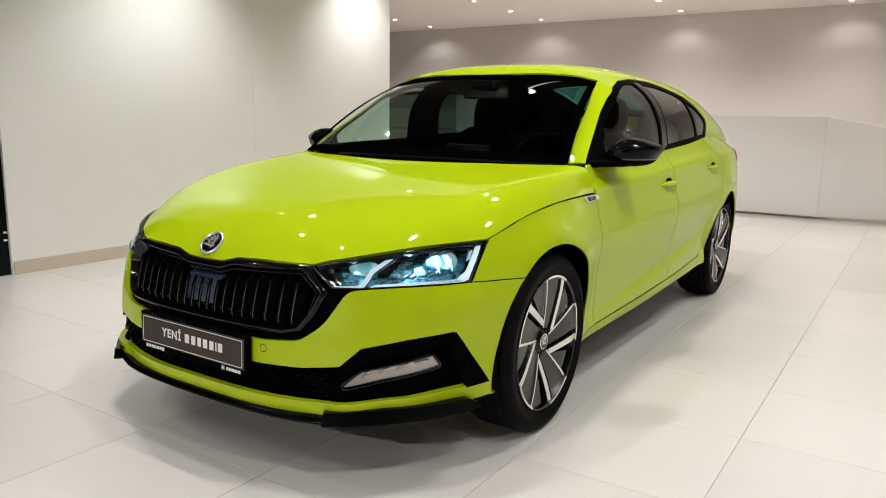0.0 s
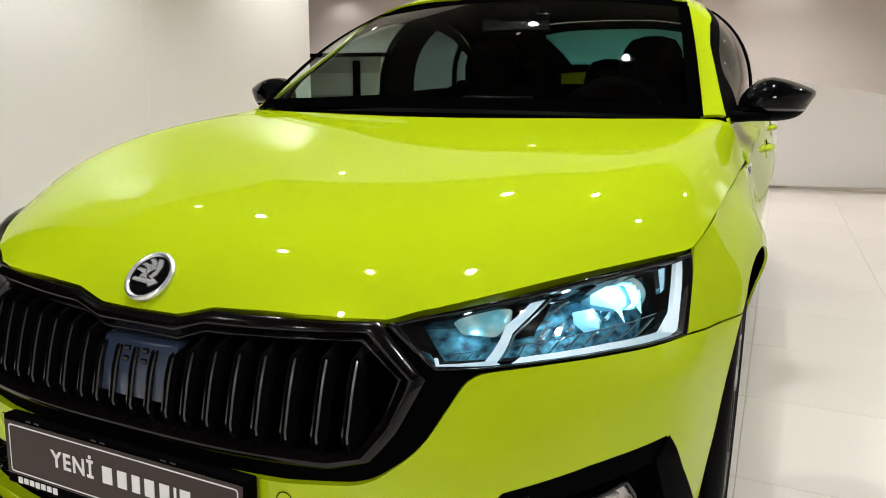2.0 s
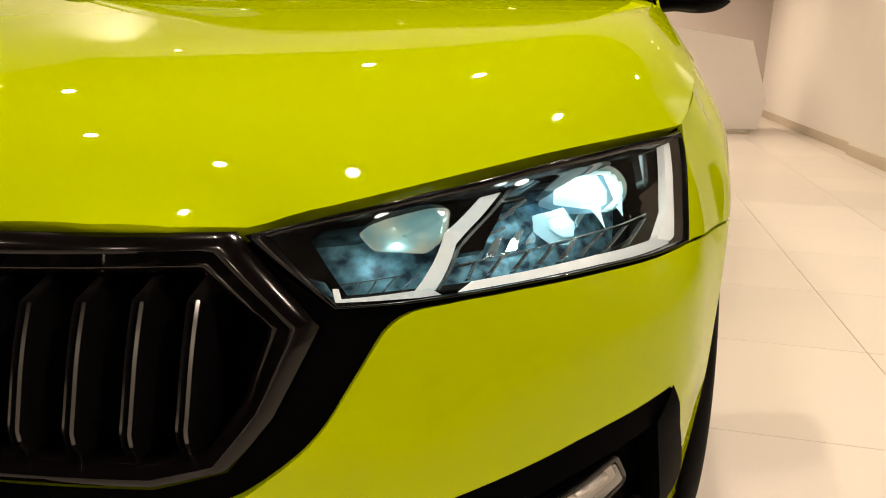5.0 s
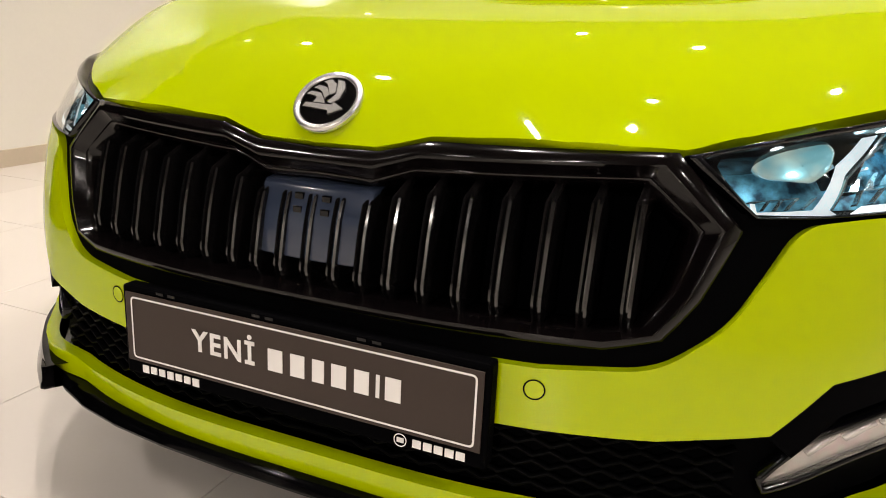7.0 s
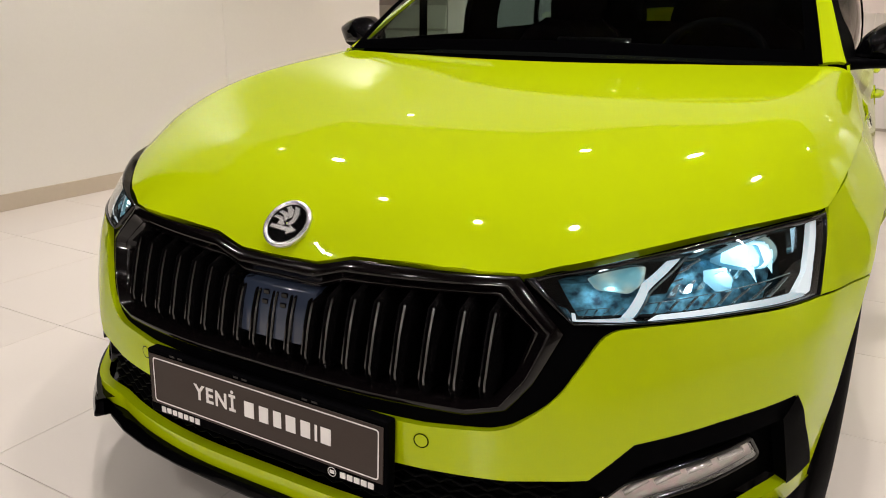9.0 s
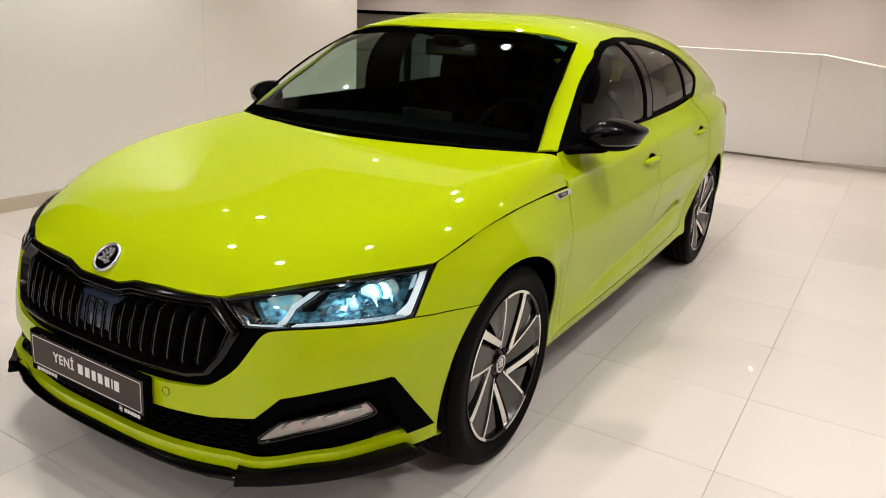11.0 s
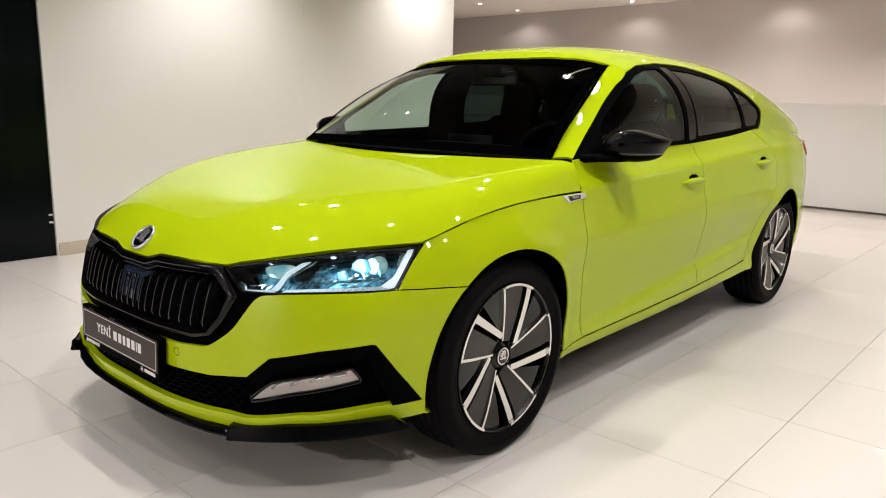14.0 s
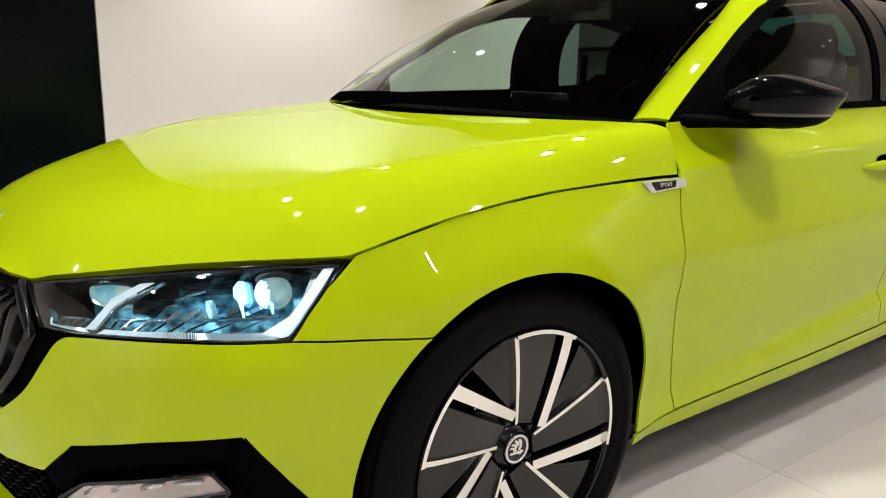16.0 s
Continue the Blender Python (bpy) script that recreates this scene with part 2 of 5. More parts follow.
def sheet(outline, fn, step=0.03, depth=0.012, gap=0.0016, holes=(), out=None, lift=0.0):
    """A shell over a flat outline, laid onto the surface fn(u, v), with turned-in edges. out: a direction, or a function of the place, to which its front faces."""
    from mathutils.geometry import delaunay_2d_cdt
    loops = [shrink(dense(outline, step), gap)] + [shrink(dense(h, step), -gap) for h in holes]
    pts, edges = [], []
    for lp in loops:
        k = len(pts)
        pts += [Vector(p) for p in lp]
        edges += [(k + i, k + (i + 1) % len(lp)) for i in range(len(lp))]
    us, vs = [p[0] for p in loops[0]], [p[1] for p in loops[0]]
    rim = np.array([p[:] for p in pts])
    for i in range(int((max(us) - min(us)) / step) + 1):
        for j in range(int((max(vs) - min(vs)) / step) + 1):
            p = (min(us) + (i + 0.5 * (j % 2) + 0.25) * step, min(vs) + (j + 0.5) * step)
            if ((rim - p) ** 2).sum(1).min() > (0.5 * step) ** 2 and inside(p, loops[0]) and not any(inside(p, h) for h in loops[1:]):
                pts.append(Vector(p))
    co, _, faces, *_ = delaunay_2d_cdt(pts, edges, [], 0, 1e-6)
    bm = bmesh.new()
    e = 1e-4
    vv, nn = [], []
    for p in co:
        q = Vector(fn(p[0], p[1]))
        n = (Vector(fn(p[0] + e, p[1])) - Vector(fn(p[0] - e, p[1]))).cross(Vector(fn(p[0], p[1] + e)) - Vector(fn(p[0], p[1] - e)))
        n = n.normalized() if n.length > 0 else Vector((0, 0, 1))
        o = Vector(out(q) if callable(out) else out)
        if n.dot(o) < 0:
            n = -n
        vv.append(bm.verts.new(q + n * lift))
        nn.append(n)
    for f in faces:
        c = [sum(co[i][k] for i in f) / len(f) for k in (0, 1)]
        if inside(c, loops[0]) and not any(inside(c, h) for h in loops[1:]):
            face = bm.faces.new([vv[i] for i in f])
            face.normal_update()
            if face.normal.dot(nn[f[0]]) < 0:
                face.normal_flip()
    idx = {v: i for i, v in enumerate(vv)}
    if depth:
        border = [ed for ed in bm.edges if len(ed.link_faces) == 1]
        low, mid = {}, {}
        for ed in border:
            for v in ed.verts:
                if v not in low:
                    n = nn[idx[v]]
                    mid[v] = bm.verts.new(v.co - n * min(0.0025, depth * 0.3))
                    low[v] = bm.verts.new(v.co - n * depth)
        for ed in border:
            a, b = ed.verts
            lp = ed.link_loops[0]
            if lp.vert != a:
                a, b = b, a
            bm.faces.new((b, a, mid[a], mid[b]))
            bm.faces.new((mid[b], mid[a], low[a], low[b]))
        for ed in border:
            ed.smooth = False
    loose = [v for v in bm.verts if not v.link_faces]
    for v in loose:
        bm.verts.remove(v)
    return bm


def mirror_x(bm):
    for v in bm.verts:
        v.co.x = -v.co.x
    bmesh.ops.reverse_faces(bm, faces=list(bm.faces))
    return bm


def lathe(bm, rows, seg=48, axis="x", centre=(0, 0, 0)):
    """Turns (radius, along) rows round an axis."""
    rings = []
    for r, a in rows:
        ring = []
        for k in range(seg):
            t = 2 * math.pi * k / seg
            c, s = math.cos(t) * r, math.sin(t) * r
            p = {"x": (a, c, s), "y": (c, a, s), "z": (c, s, a)}[axis]
            ring.append(bm.verts.new(Vector(centre) + Vector(p)))
        rings.append(ring)
    for r0, r1 in zip(rings, rings[1:]):
        for k in range(seg):
            bm.faces.new((r0[k], r0[(k + 1) % seg], r1[(k + 1) % seg], r1[k]))
    bmesh.ops.recalc_face_normals(bm, faces=bm.faces)
    return bm


# ---- the showroom ----
LX, RX, BACK, FRONT = -3.26, 2.86, 11.9, -6.5


def slab(name, lo, hi, mat, label, category, bevel=0.0):
    return tagged(part(name, box(bmesh.new(), lo, hi, bevel), mat, smooth=False), label, category, kind="structure")


floor = slab("floor", (-12, FRONT, -0.12), (7, BACK, -0.004), GROUT, "cream porcelain tile floor with thin grey joints", "floor")
slab("ceiling", (-12, 4.2, CEIL), (7, BACK, CEIL + 0.2), CEILING, "flat painted ceiling with recessed downlights", "ceiling")
slab("ceiling_front", (-12, FRONT, CEIL), (7, 4.198, CEIL + 0.2), CEILING_DARK, "unseen front ceiling, darkened to cut bounce and reflections, with recessed downlights", "ceiling")
slab("wall_west", (LX - 0.25, 1.04, 0), (LX, 3.26, CEIL), WALL, "smooth off-white painted wall", "wall")
slab("wall_west_pier", (LX - 0.25, 3.26, 0), (LX + 0.003, 5.29, CEIL), WALL, "smooth off-white painted wall end", "wall")
slab("wall_west_front", (LX - 0.35, FRONT, 0), (LX - 0.15, 1.04, CEIL), WALL, "plain white wall behind dark glass", "wall")
slab("wall_north", (-12, BACK, 0), (7, BACK + 0.2, CEIL), TAUPE, "taupe grey painted back wall", "wall")
slab("wall_east", (RX, 7.0, 0), (RX + 0.25, BACK, CEIL), WALL, "off-white painted side wall", "wall")
slab("wall_east_pier", (RX - 0.05, 3.9, 0), (RX + 0.25, 7.0, CEIL), WALL, "off-white painted pier", "wall")
slab("wall_far_east", (7, FRONT, 0), (7.2, BACK, CEIL), WALL, "plain white side wall", "wall")
slab("wall_far_west", (-12.2, FRONT, 0), (-12, BACK, CEIL), TAUPE, "plain taupe side wall", "wall")
slab("wall_south", (-12, FRONT - 0.2, 0), (7, FRONT, CEIL), WALL, "plain white front wall", "wall")
slab("dark_panel", (LX - 0.14, -3.2, 0.002), (LX - 0.02, 1.036, CEIL - 0.002), DARKPANEL, "black glossy glass panel from floor to ceiling", "panel")

# ---- the car: surfaces ----
# plan line of the flanks, from the middle of the nose round to the tail
PLAN = [(0, 0.036), (0.25, 0.044), (0.45, 0.088), (0.60, 0.165), (0.72, 0.270), (0.80, 0.385), (0.85, 0.52), (0.885, 0.72), (0.902, 0.95),
        (0.905, 1.5), (0.91, 2.2), (0.903, 3.0), (0.886, 3.6), (0.822, 4.1), (0.72, 4.42), (0.55, 4.58), (0.3, 4.66), (0, 4.68)]


def plan_line():
    pts = [Vector(p) for p in PLAN]
    pts = [Vector((-pts[1].x, pts[1].y))] + pts + [Vector((-pts[-2].x, pts[-2].y))]
    line = []
    for i in range(1, len(pts) - 2):
        p0, p1, p2, p3 = pts[i - 1:i + 3]
        for k in range(24):
            u = k / 24
            d1, d2, d3 = (p1 - p0).length ** 0.5, (p2 - p1).length ** 0.5, (p3 - p2).length ** 0.5
            m1 = (p1 - p0) / d1 - (p2 - p0) / (d1 + d2) + (p2 - p1) / d2
            m2 = (p2 - p1) / d2 - (p3 - p1) / (d2 + d3) + (p3 - p2) / d3
            m1, m2 = m1 * d2, m2 * d2
            line.append((1 + 2 * u) * (1 - u) ** 2 * p1 + u * (1 - u) ** 2 * m1 + u * u * (3 - 2 * u) * p2 + u * u * (u - 1) * m2)
    line.append(pts[-2])
    return line


_line = plan_line()
CX, CY = np.array([p.x for p in _line]), np.array([p.y for p in _line])
CS = np.concatenate([[0], np.cumsum(np.hypot(np.diff(CX), np.diff(CY)))])
TX, TY = np.gradient(CX, CS), np.gradient(CY, CS)

# how far the flank lies inside the plan line, by height, at stations along it
ZS = (0.16, 0.22, 0.28, 0.34, 0.45, 0.55, 0.62, 0.68, 0.75, 0.838, 0.86, 0.90, 0.97, 1.06)
FLANK = [
    (0.00, (-.06, -.01, 0, 0, 0, -.015, -.035, -.055, -.09, -.145, -.16, -.2, -.26, -.3)),
    (0.46, (-.06, -.01, 0, 0, 0, -.020, -.038, -.060, -.10, -.155, -.17, -.2, -.26, -.3)),
    (0.57, (-.03, .018, .022, .010, .002, -.017, -.035, -.060, -.106, -.160, -.175, -.205, -.26, -.3)),
    (0.72, (-.050, -.008, 0, 0, 0, -.012, -.030, -.060, -.112, -.165, -.18, -.21, -.26, -.3)),
    (0.92, (-.065, -.034, -.022, -.013, -.004, -.008, -.024, -.055, -.105, -.155, -.17, -.2, -.26, -.3)),
    (1.08, (-.06, -.030, -.020, -.012, -.004, -.006, -.018, -.038, -.072, -.125, -.14, -.18, -.23, -.28)),
    (1.25, (-.05, -.02, -.01, 0, 0, -.003, -.008, -.020, -.050, -.105, -.12, -.15, -.2, -.25)),
    (1.52, (-.07, -.05, -.03, -.02, -.005, 0, 0, -.008, -.030, -.082, -.095, -.13, -.16, -.2)),
    (1.98, (-.11, -.085, -.066, -.074, -.050, -.028, -.007, -.009, -.029, -.065, -.075, -.106, -.130, -.15)),
    (2.95, (-.11, -.085, -.066, -.076, -.051, -.029, -.006, -.006, -.022, -.048, -.056, -.088, -.112, -.13)),
    (3.85, (-.11, -.085, -.066, -.072, -.050, -.028, -.004, -.003, -.018, -.044, -.052, -.082, -.112, -.145)),
    (4.15, (-.08, -.05, -.03, -.02, -.005, 0, 0, -.002, -.014, -.042, -.050, -.085, -.130, -.19)),
    (4.80, (-.08, -.04, -.02, -.01, 0, 0, 0, -.004, -.012, -.032, -.040, -.070, -.125, -.20)),
    (5.80, (-.08, -.04, -.02, -.01, 0, 0, 0, -.004, -.012, -.03, -.038, -.06, -.10, -.16)),
]
_flank = [(s, curve(*zip(ZS, ds))) for s, ds in FLANK]


WF, WR, WZ, ARCH = 0.895, 3.569, 0.330, 0.362


def ramp(v, lo, hi):
    u = min(1, max(0, (v - lo) / (hi - lo)))
    return u * u * (3 - 2 * u)


def door_profile(y, z):
    """Inset of the doors: a ledge over the sill, a bulge at half height and a sharp shoulder line, all rising to the rear."""
    k = y - 1.4
    low, mid, high, top = 0.329 + 0.083 * k, 0.655 + 0.03 * k, 0.860 + 0.045 * k, 0.970 + 0.035 * k
    ledge = ramp(y, 1.4, 2.0) * (1 - ramp(y, 2.85, 3.15))
    zs = (0.16, 0.22, 0.275, low - 0.035, low, mid - 0.06, mid + 0.02, high, high + 0.012, high + 0.04, top, top + 0.11)
    ds = (-0.11, -0.085, -0.066, -0.068 + 0.007 * ledge, -0.071 - 0.008 * ledge, -0.032 + 0.010 * k, -0.026 + 0.010 * k, -0.066 + 0.011 * k, -0.086 + 0.012 * k, -0.106 + 0.012 * k, -0.130 + 0.007 * k, -0.168)
    return sum(np.interp((z - 0.008, z - 0.004, z, z + 0.004, z + 0.008), zs, ds)) / 5


def inset(s, z):
    s = abs(s)
    d = plain_inset(s, z)
    y = float(np.interp(s, CS, CY))
    w = ramp(y, 1.02, 1.48) * (1 - ramp(y, 2.98, 3.26))
    if w > 0:
        d += (float(door_profile(y, z)) - d) * w
    for yc in (WF, WR):
        if abs(y - yc) < 0.5:
            d += 0.008 * (1 - ramp(math.hypot(y - yc, z - WZ), ARCH + 0.02, ARCH + 0.10)) * ramp(y, 0.5, 0.72)
    return d + 0.007 * max(0, 1 - abs(s - 0.93) / 0.13) * ramp(z, 0.40, 0.47) * (1 - ramp(z, 0.58, 0.635))


def plain_inset(s, z):
    z -= 0.036 * min(2.2, max(0, s - 1.98)) * min(1, max(0, (z - 0.5) / 0.36)) * min(1, max(0, (1.1 - z) / 0.15))
    k = 0
    while k < len(_flank) - 2 and s > _flank[k + 1][0]:
        k += 1
    (s0, f0), (s1, f1) = _flank[k], _flank[k + 1]
    u = min(1, max(0, (s - s0) / (s1 - s0)))
    u = u * u * (3 - 2 * u)
    return (1 - u) * f0(z) + u * f1(z)


def flank(s, z):
    """The place on the car's outside at s metres along the plan line and height z."""
    a = abs(s)
    x, y, tx, ty = (float(np.interp(a, CS, c)) for c in (CX, CY, TX, TY))
    d = inset(a, z)
    x, y = x + ty * d, y - tx * d
    return (x if s >= 0 else -x, y, z)


def by_x(x, z):
    """Domain point of the flank at this x and height, on the nose."""
    lo, hi = 0.0, 1.2
    for _ in range(40):
        m = (lo + hi) / 2
        lo, hi = (m, hi) if flank(m, z)[0] < abs(x) else (lo, m)
    return (math.copysign(lo, x) if x else 0.0, z)


def by_y(y, z):
    lo, hi = 0.0, 5.6
    for _ in range(44):
        m = (lo + hi) / 2
        lo, hi = (m, hi) if flank(m, z)[1] < y else (lo, m)
    return (lo, z)


# bonnet sections
hood_mid = curve((0.04, 0.60), (0.085, 0.662), (0.115, 0.703), (0.20, 0.765), (0.35, 0.815), (0.6, 0.862), (0.9, 0.908), (1.15, 0.94), (1.4, 0.965))
hood_x = curve((0.05, 0.50), (0.15, 0.58), (0.35, 0.71), (0.56, 0.795), (0.80, 0.823), (1.0, 0.832), (1.40, 0.836))
hood_z = curve((0.05, 0.53), (0.15, 0.62), (0.35, 0.69), (0.56, 0.746), (0.66, 0.775), (0.75, 0.797), (0.97, 0.827), (1.30, 0.838), (1.4, 0.838))
_t = np.concatenate([np.linspace(0, 0.8, 30), 1 - 0.2 * np.linspace(1, 0, 50)[1:] ** 1.6])


crease_x = curve((0.1, 0.33), (0.3, 0.49), (0.42, 0.563), (0.63, 0.645), (0.87, 0.705), (1.1, 0.727), (1.4, 0.735))
crease_z = curve((0.1, 0.68), (0.3, 0.762), (0.475, 0.822), (0.637, 0.862), (0.907, 0.904), (1.1, 0.925), (1.275, 0.942), (1.4, 0.955))


lamp_x = curve((0.03, 0.35), (0.10, 0.385), (0.146, 0.418), (0.187, 0.483), (0.243, 0.546), (0.303, 0.605), (0.362, 0.657), (0.456, 0.73), (0.558, 0.793), (0.64, 0.804))
lamp_z = curve((0.34, 0.662), (0.418, 0.679), (0.483, 0.695), (0.548, 0.709), (0.659, 0.730), (0.79, 0.746), (0.83, 0.752))
hood_p = curve((0.03, 2.6), (0.15, 2.9), (0.3, 3.8), (0.45, 5.2), (0.62, 6.5))


def hood_section(y):
    w = min(1, max(0, (y - 0.20) / 0.50))
    w = w * w * (3 - 2 * w)
    zc = hood_mid(y)
    xe = lamp_x(y) if y < 0.56 else hood_x(y)
    ze = min(lamp_z(xe), zc - 0.004) if y < 0.558 else hood_z(y)
    z = zc - (zc - ze) * _t ** hood_p(min(y, 0.62))
    if w > 0:
        tc, zk = crease_x(y) / xe, crease_z(y)
        full = min(1, max(0, (y - 0.95) / 0.33))
        v = np.clip((_t - tc) / (1 - tc), 0, 1)
        zz = np.where(_t < tc, zc - (zc - zk) * (_t / tc) ** 2.6, zk + (ze - zk) * ((1 - full) * (0.30 * v + 0.70 * v ** 2.6) + full * (0.06 * v + 0.94 * v ** 3.4)))
        z = z + (zz - z) * w
        even = np.linspace(0, 1, 201)
        soft = np.interp(even, _t, z)
        for _ in range(2):
            padded = np.concatenate([soft[5:0:-1], soft, 2 * soft[-1] - soft[-2:-7:-1]])
            soft = np.convolve(padded, np.ones(11) / 11, "valid")
        z = np.interp(_t, even, soft)
    return xe * _t, z


# cabin sections
cab_x = curve((1.2, 0.79), (1.6, 0.800), (2.1, 0.806), (2.6, 0.798), (3.0, 0.782), (3.4, 0.752), (3.8, 0.718), (4.2, 0.68), (4.6, 0.62))
cab_z = curve((1.2, 0.90), (2.0, 0.905), (3.0, 0.93), (4.6, 0.96))
cab_top = curve((1.25, 0.94), (1.312, 0.980), (1.5, 1.124), (1.7, 1.252), (1.93, 1.388), (2.2, 1.425), (2.5, 1.436), (2.9, 1.430), (3.2, 1.414), (3.5, 1.374), (3.8, 1.310), (4.1, 1.228), (4.4, 1.140), (4.62, 1.02))
_a = np.linspace(0, 1, 90)


def cab_section(y):
    xe, ze, zc, p = cab_x(y), cab_z(y), cab_top(y), 3.0 + 0.5 * min(1, max(0, y - 2.9))
    th = _a * math.pi / 2
    return xe * np.sin(th) ** (2 / p), ze + (zc - ze) * np.cos(th) ** (2 / p)


class Section:
    """A surface made of cross sections; its domain is (girth from the middle, y)."""

    def __init__(self, fn):
        self.fn = fn

    def table(self, y):
        x, z = self.fn(y)
        return np.concatenate([[0], np.cumsum(np.hypot(np.diff(x), np.diff(z)))]), x, z

    def __call__(self, u, y):
        g, x, z = self.table(y)
        a = abs(u)
        over = max(0.0, a - g[-1])
        px = float(np.interp(a, g, x))
        return (px if u >= 0 else -px, y, float(np.interp(a, g, z)) - over)

    def at_x(self, x, y):
        g, xs, _ = self.table(y)
        return (math.copysign(float(np.interp(abs(x), xs, g)), x) if x else 0.0, y)

    def at_z(self, y, z):
        g, _, zs = self.table(y)
        return (float(np.interp(-z, -zs, g)), y)


hood_surf, cab_surf = Section(hood_section), Section(cab_section)


def both(pts):
    """A closed outline from its right half, which runs from the middle to the middle."""
    return list(pts) + [(-p[0], p[1]) for p in reversed(pts) if abs(p[0]) > 1e-6]


def outward(q):
    return (q.x, (q.y - 2.3) * 0.3 if 0.7 < q.y < 4.0 else (q.y - 2.3), 0.1)


def arch(yc, a0, a1, n=18, r=ARCH):
    """Points of a wheel arch; angles in degrees from the nose end, over the top."""
    return [by_y(yc - r * math.cos(radians(a0 + (a1 - a0) * k / n)), WZ + r * math.sin(radians(a0 + (a1 - a0) * k / n))) for k in range(n + 1)]


car = thing("car", (0, 2.34, 0), "lime green five-door liftback car with black trim, headlights lit", "car")

# ---- body panels ----
LAMP_TOP = [by_x(x, z) for x, z in ((0.418, 0.677), (0.483, 0.692), (0.548, 0.706), (0.659, 0.727), (0.79, 0.742))]
LAMP_BASE = [by_x(x, z) for x, z in ((0.495, 0.617), (0.554, 0.618), (0.637, 0.624), (0.72, 0.627), (0.803, 0.626))]
LAMP_OUT_B = LAMP_BASE[-1]
lamp_edge = [(lamp_x(y), y) for y in np.linspace(0.146, 0.556, 22)]
hood_half = [hood_surf.at_x(x, y) for x, y in [(0, 0.081), (0.08, 0.082), (0.11, 0.087), (0.145, 0.0935), (0.2, 0.0965), (0.30, 0.105), (0.36, 0.119)] + lamp_edge]
hood_half += [hood_surf.at_x(hood_x(y) - 0.0005, y) for y in (0.60, 0.66, 0.75, 0.86, 0.97, 1.1, 1.2, 1.28, 1.340)]
hood_half += [hood_surf.at_x(x, y) for x, y in ((0.818, 1.348), (0.800, 1.355), (0.780, 1.364), (0.725, 1.312), (0.5, 1.225), (0.25, 1.175), (0, 1.16))]
part("hood", sheet(both(hood_half), hood_surf, 0.025, 0.02, 0.0026, out=(0, 0, 1)), PAINT, car)

seam_y = [by_y(0.50, 0.622), by_y(0.58, 0.617)]
bump_half = [(0, 0.444)] + rounded([by_x(0.30, 0.445), by_x(0.42, 0.456), by_x(0.487, 0.508), by_x(0.516, 0.563), by_x(0.540, 0.612), by_x(0.60, 0.619)], 0.03, 5, False) + [by_x(0.64, 0.622), by_x(0.72, 0.625), LAMP_OUT_B]
bump_half += seam_y + arch(WF, 51, -15, 16) + [by_x(0.835, 0.238), by_x(0.80, 0.236), by_x(0.6, 0.228), by_x(0.3, 0.222), (0, 0.222)]
intake_half = [(0, 0.366), by_x(0.30, 0.367), by_x(0.43, 0.371), by_x(0.543, 0.386), by_x(0.597, 0.443), by_x(0.70, 0.467), by_x(0.792, 0.482),
               by_x(0.812, 0.40), by_x(0.83, 0.288), by_x(0.80, 0.292), by_x(0.65, 0.284), by_x(0.45, 0.268), by_x(0.3, 0.266), (0, 0.266)]
part("front_bumper", sheet(both(bump_half), flank, 0.025, 0.02, 0.0015, [both(intake_half)], outward), PAINT, car)

fender = [by_y(0.57, 0.748), by_y(0.66, 0.775), by_y(0.75, 0.797), by_y(0.86, 0.815), by_y(0.97, 0.827), by_y(1.13, 0.834), by_y(1.28, 0.838), by_y(1.338, 0.838),
          by_y(1.324, 0.76), by_y(1.326, 0.68), by_y(1.322, 0.58), by_y(1.346, 0.476), by_y(1.406, 0.276), by_y(1.33, 0.266), by_y(1.257, 0.26)] + arch(WF, 180 + 9, 51, 26) + seam_y[::-1] + [LAMP_OUT_B, by_y(0.50, 0.69)]
front_door = [by_y(1.338, 0.838), by_y(1.360, 0.95), by_y(1.8, 0.972), by_y(2.36, 0.985), by_y(2.35, 0.76), by_y(2.415, 0.43), by_y(2.435, 0.300), by_y(1.406, 0.276), by_y(1.346, 0.476), by_y(1.322, 0.58), by_y(1.326, 0.68), by_y(1.324, 0.76)]
rear_door = [by_y(2.36, 0.985), by_y(2.8, 1.008), by_y(3.16, 1.036), by_y(3.30, 0.97), by_y(3.36, 0.85), by_y(3.30, 0.72), by_y(3.18, 0.58), by_y(3.12, 0.44), by_y(3.10, 0.330), by_y(2.435, 0.300), by_y(2.415, 0.43), by_y(2.35, 0.76)]
quarter = [by_y(3.16, 1.036), by_y(3.30, 1.04), by_y(3.7, 1.04), by_y(4.2, 1.01), by_y(4.5, 0.99), (5.35, 0.97), (5.72, 0.95), (5.72, 0.3), (5.2, 0.25)]
quarter += [by_y(3.92, 0.25)] + arch(WR, 180 + 8, -8, 30) + [by_y(3.13, 0.30), by_y(3.10, 0.330), by_y(3.12, 0.44), by_y(3.18, 0.58), by_y(3.30, 0.72), by_y(3.36, 0.85), by_y(3.30, 0.97)]
sill = [by_y(1.257, 0.255), by_y(1.33, 0.262), by_y(1.406, 0.272), by_y(2.435, 0.296), by_y(3.10, 0.326), by_y(3.20, 0.31), by_y(3.21, 0.266), by_y(2.6, 0.246), by_y(2.0, 0.230), by_y(1.265, 0.221)]
for name, outline in (("fender", fender), ("front_door", front_door), ("rear_door", rear_door), ("rear_quarter", quarter), ("sill", sill)):
    for side in (1, -1):
        bm = sheet(outline, flank, 0.03 if name == "sill" else 0.017, 0.006, 0.0020, out=outward)
        part(name, bm if side > 0 else mirror_x(bm), PAINT, car)

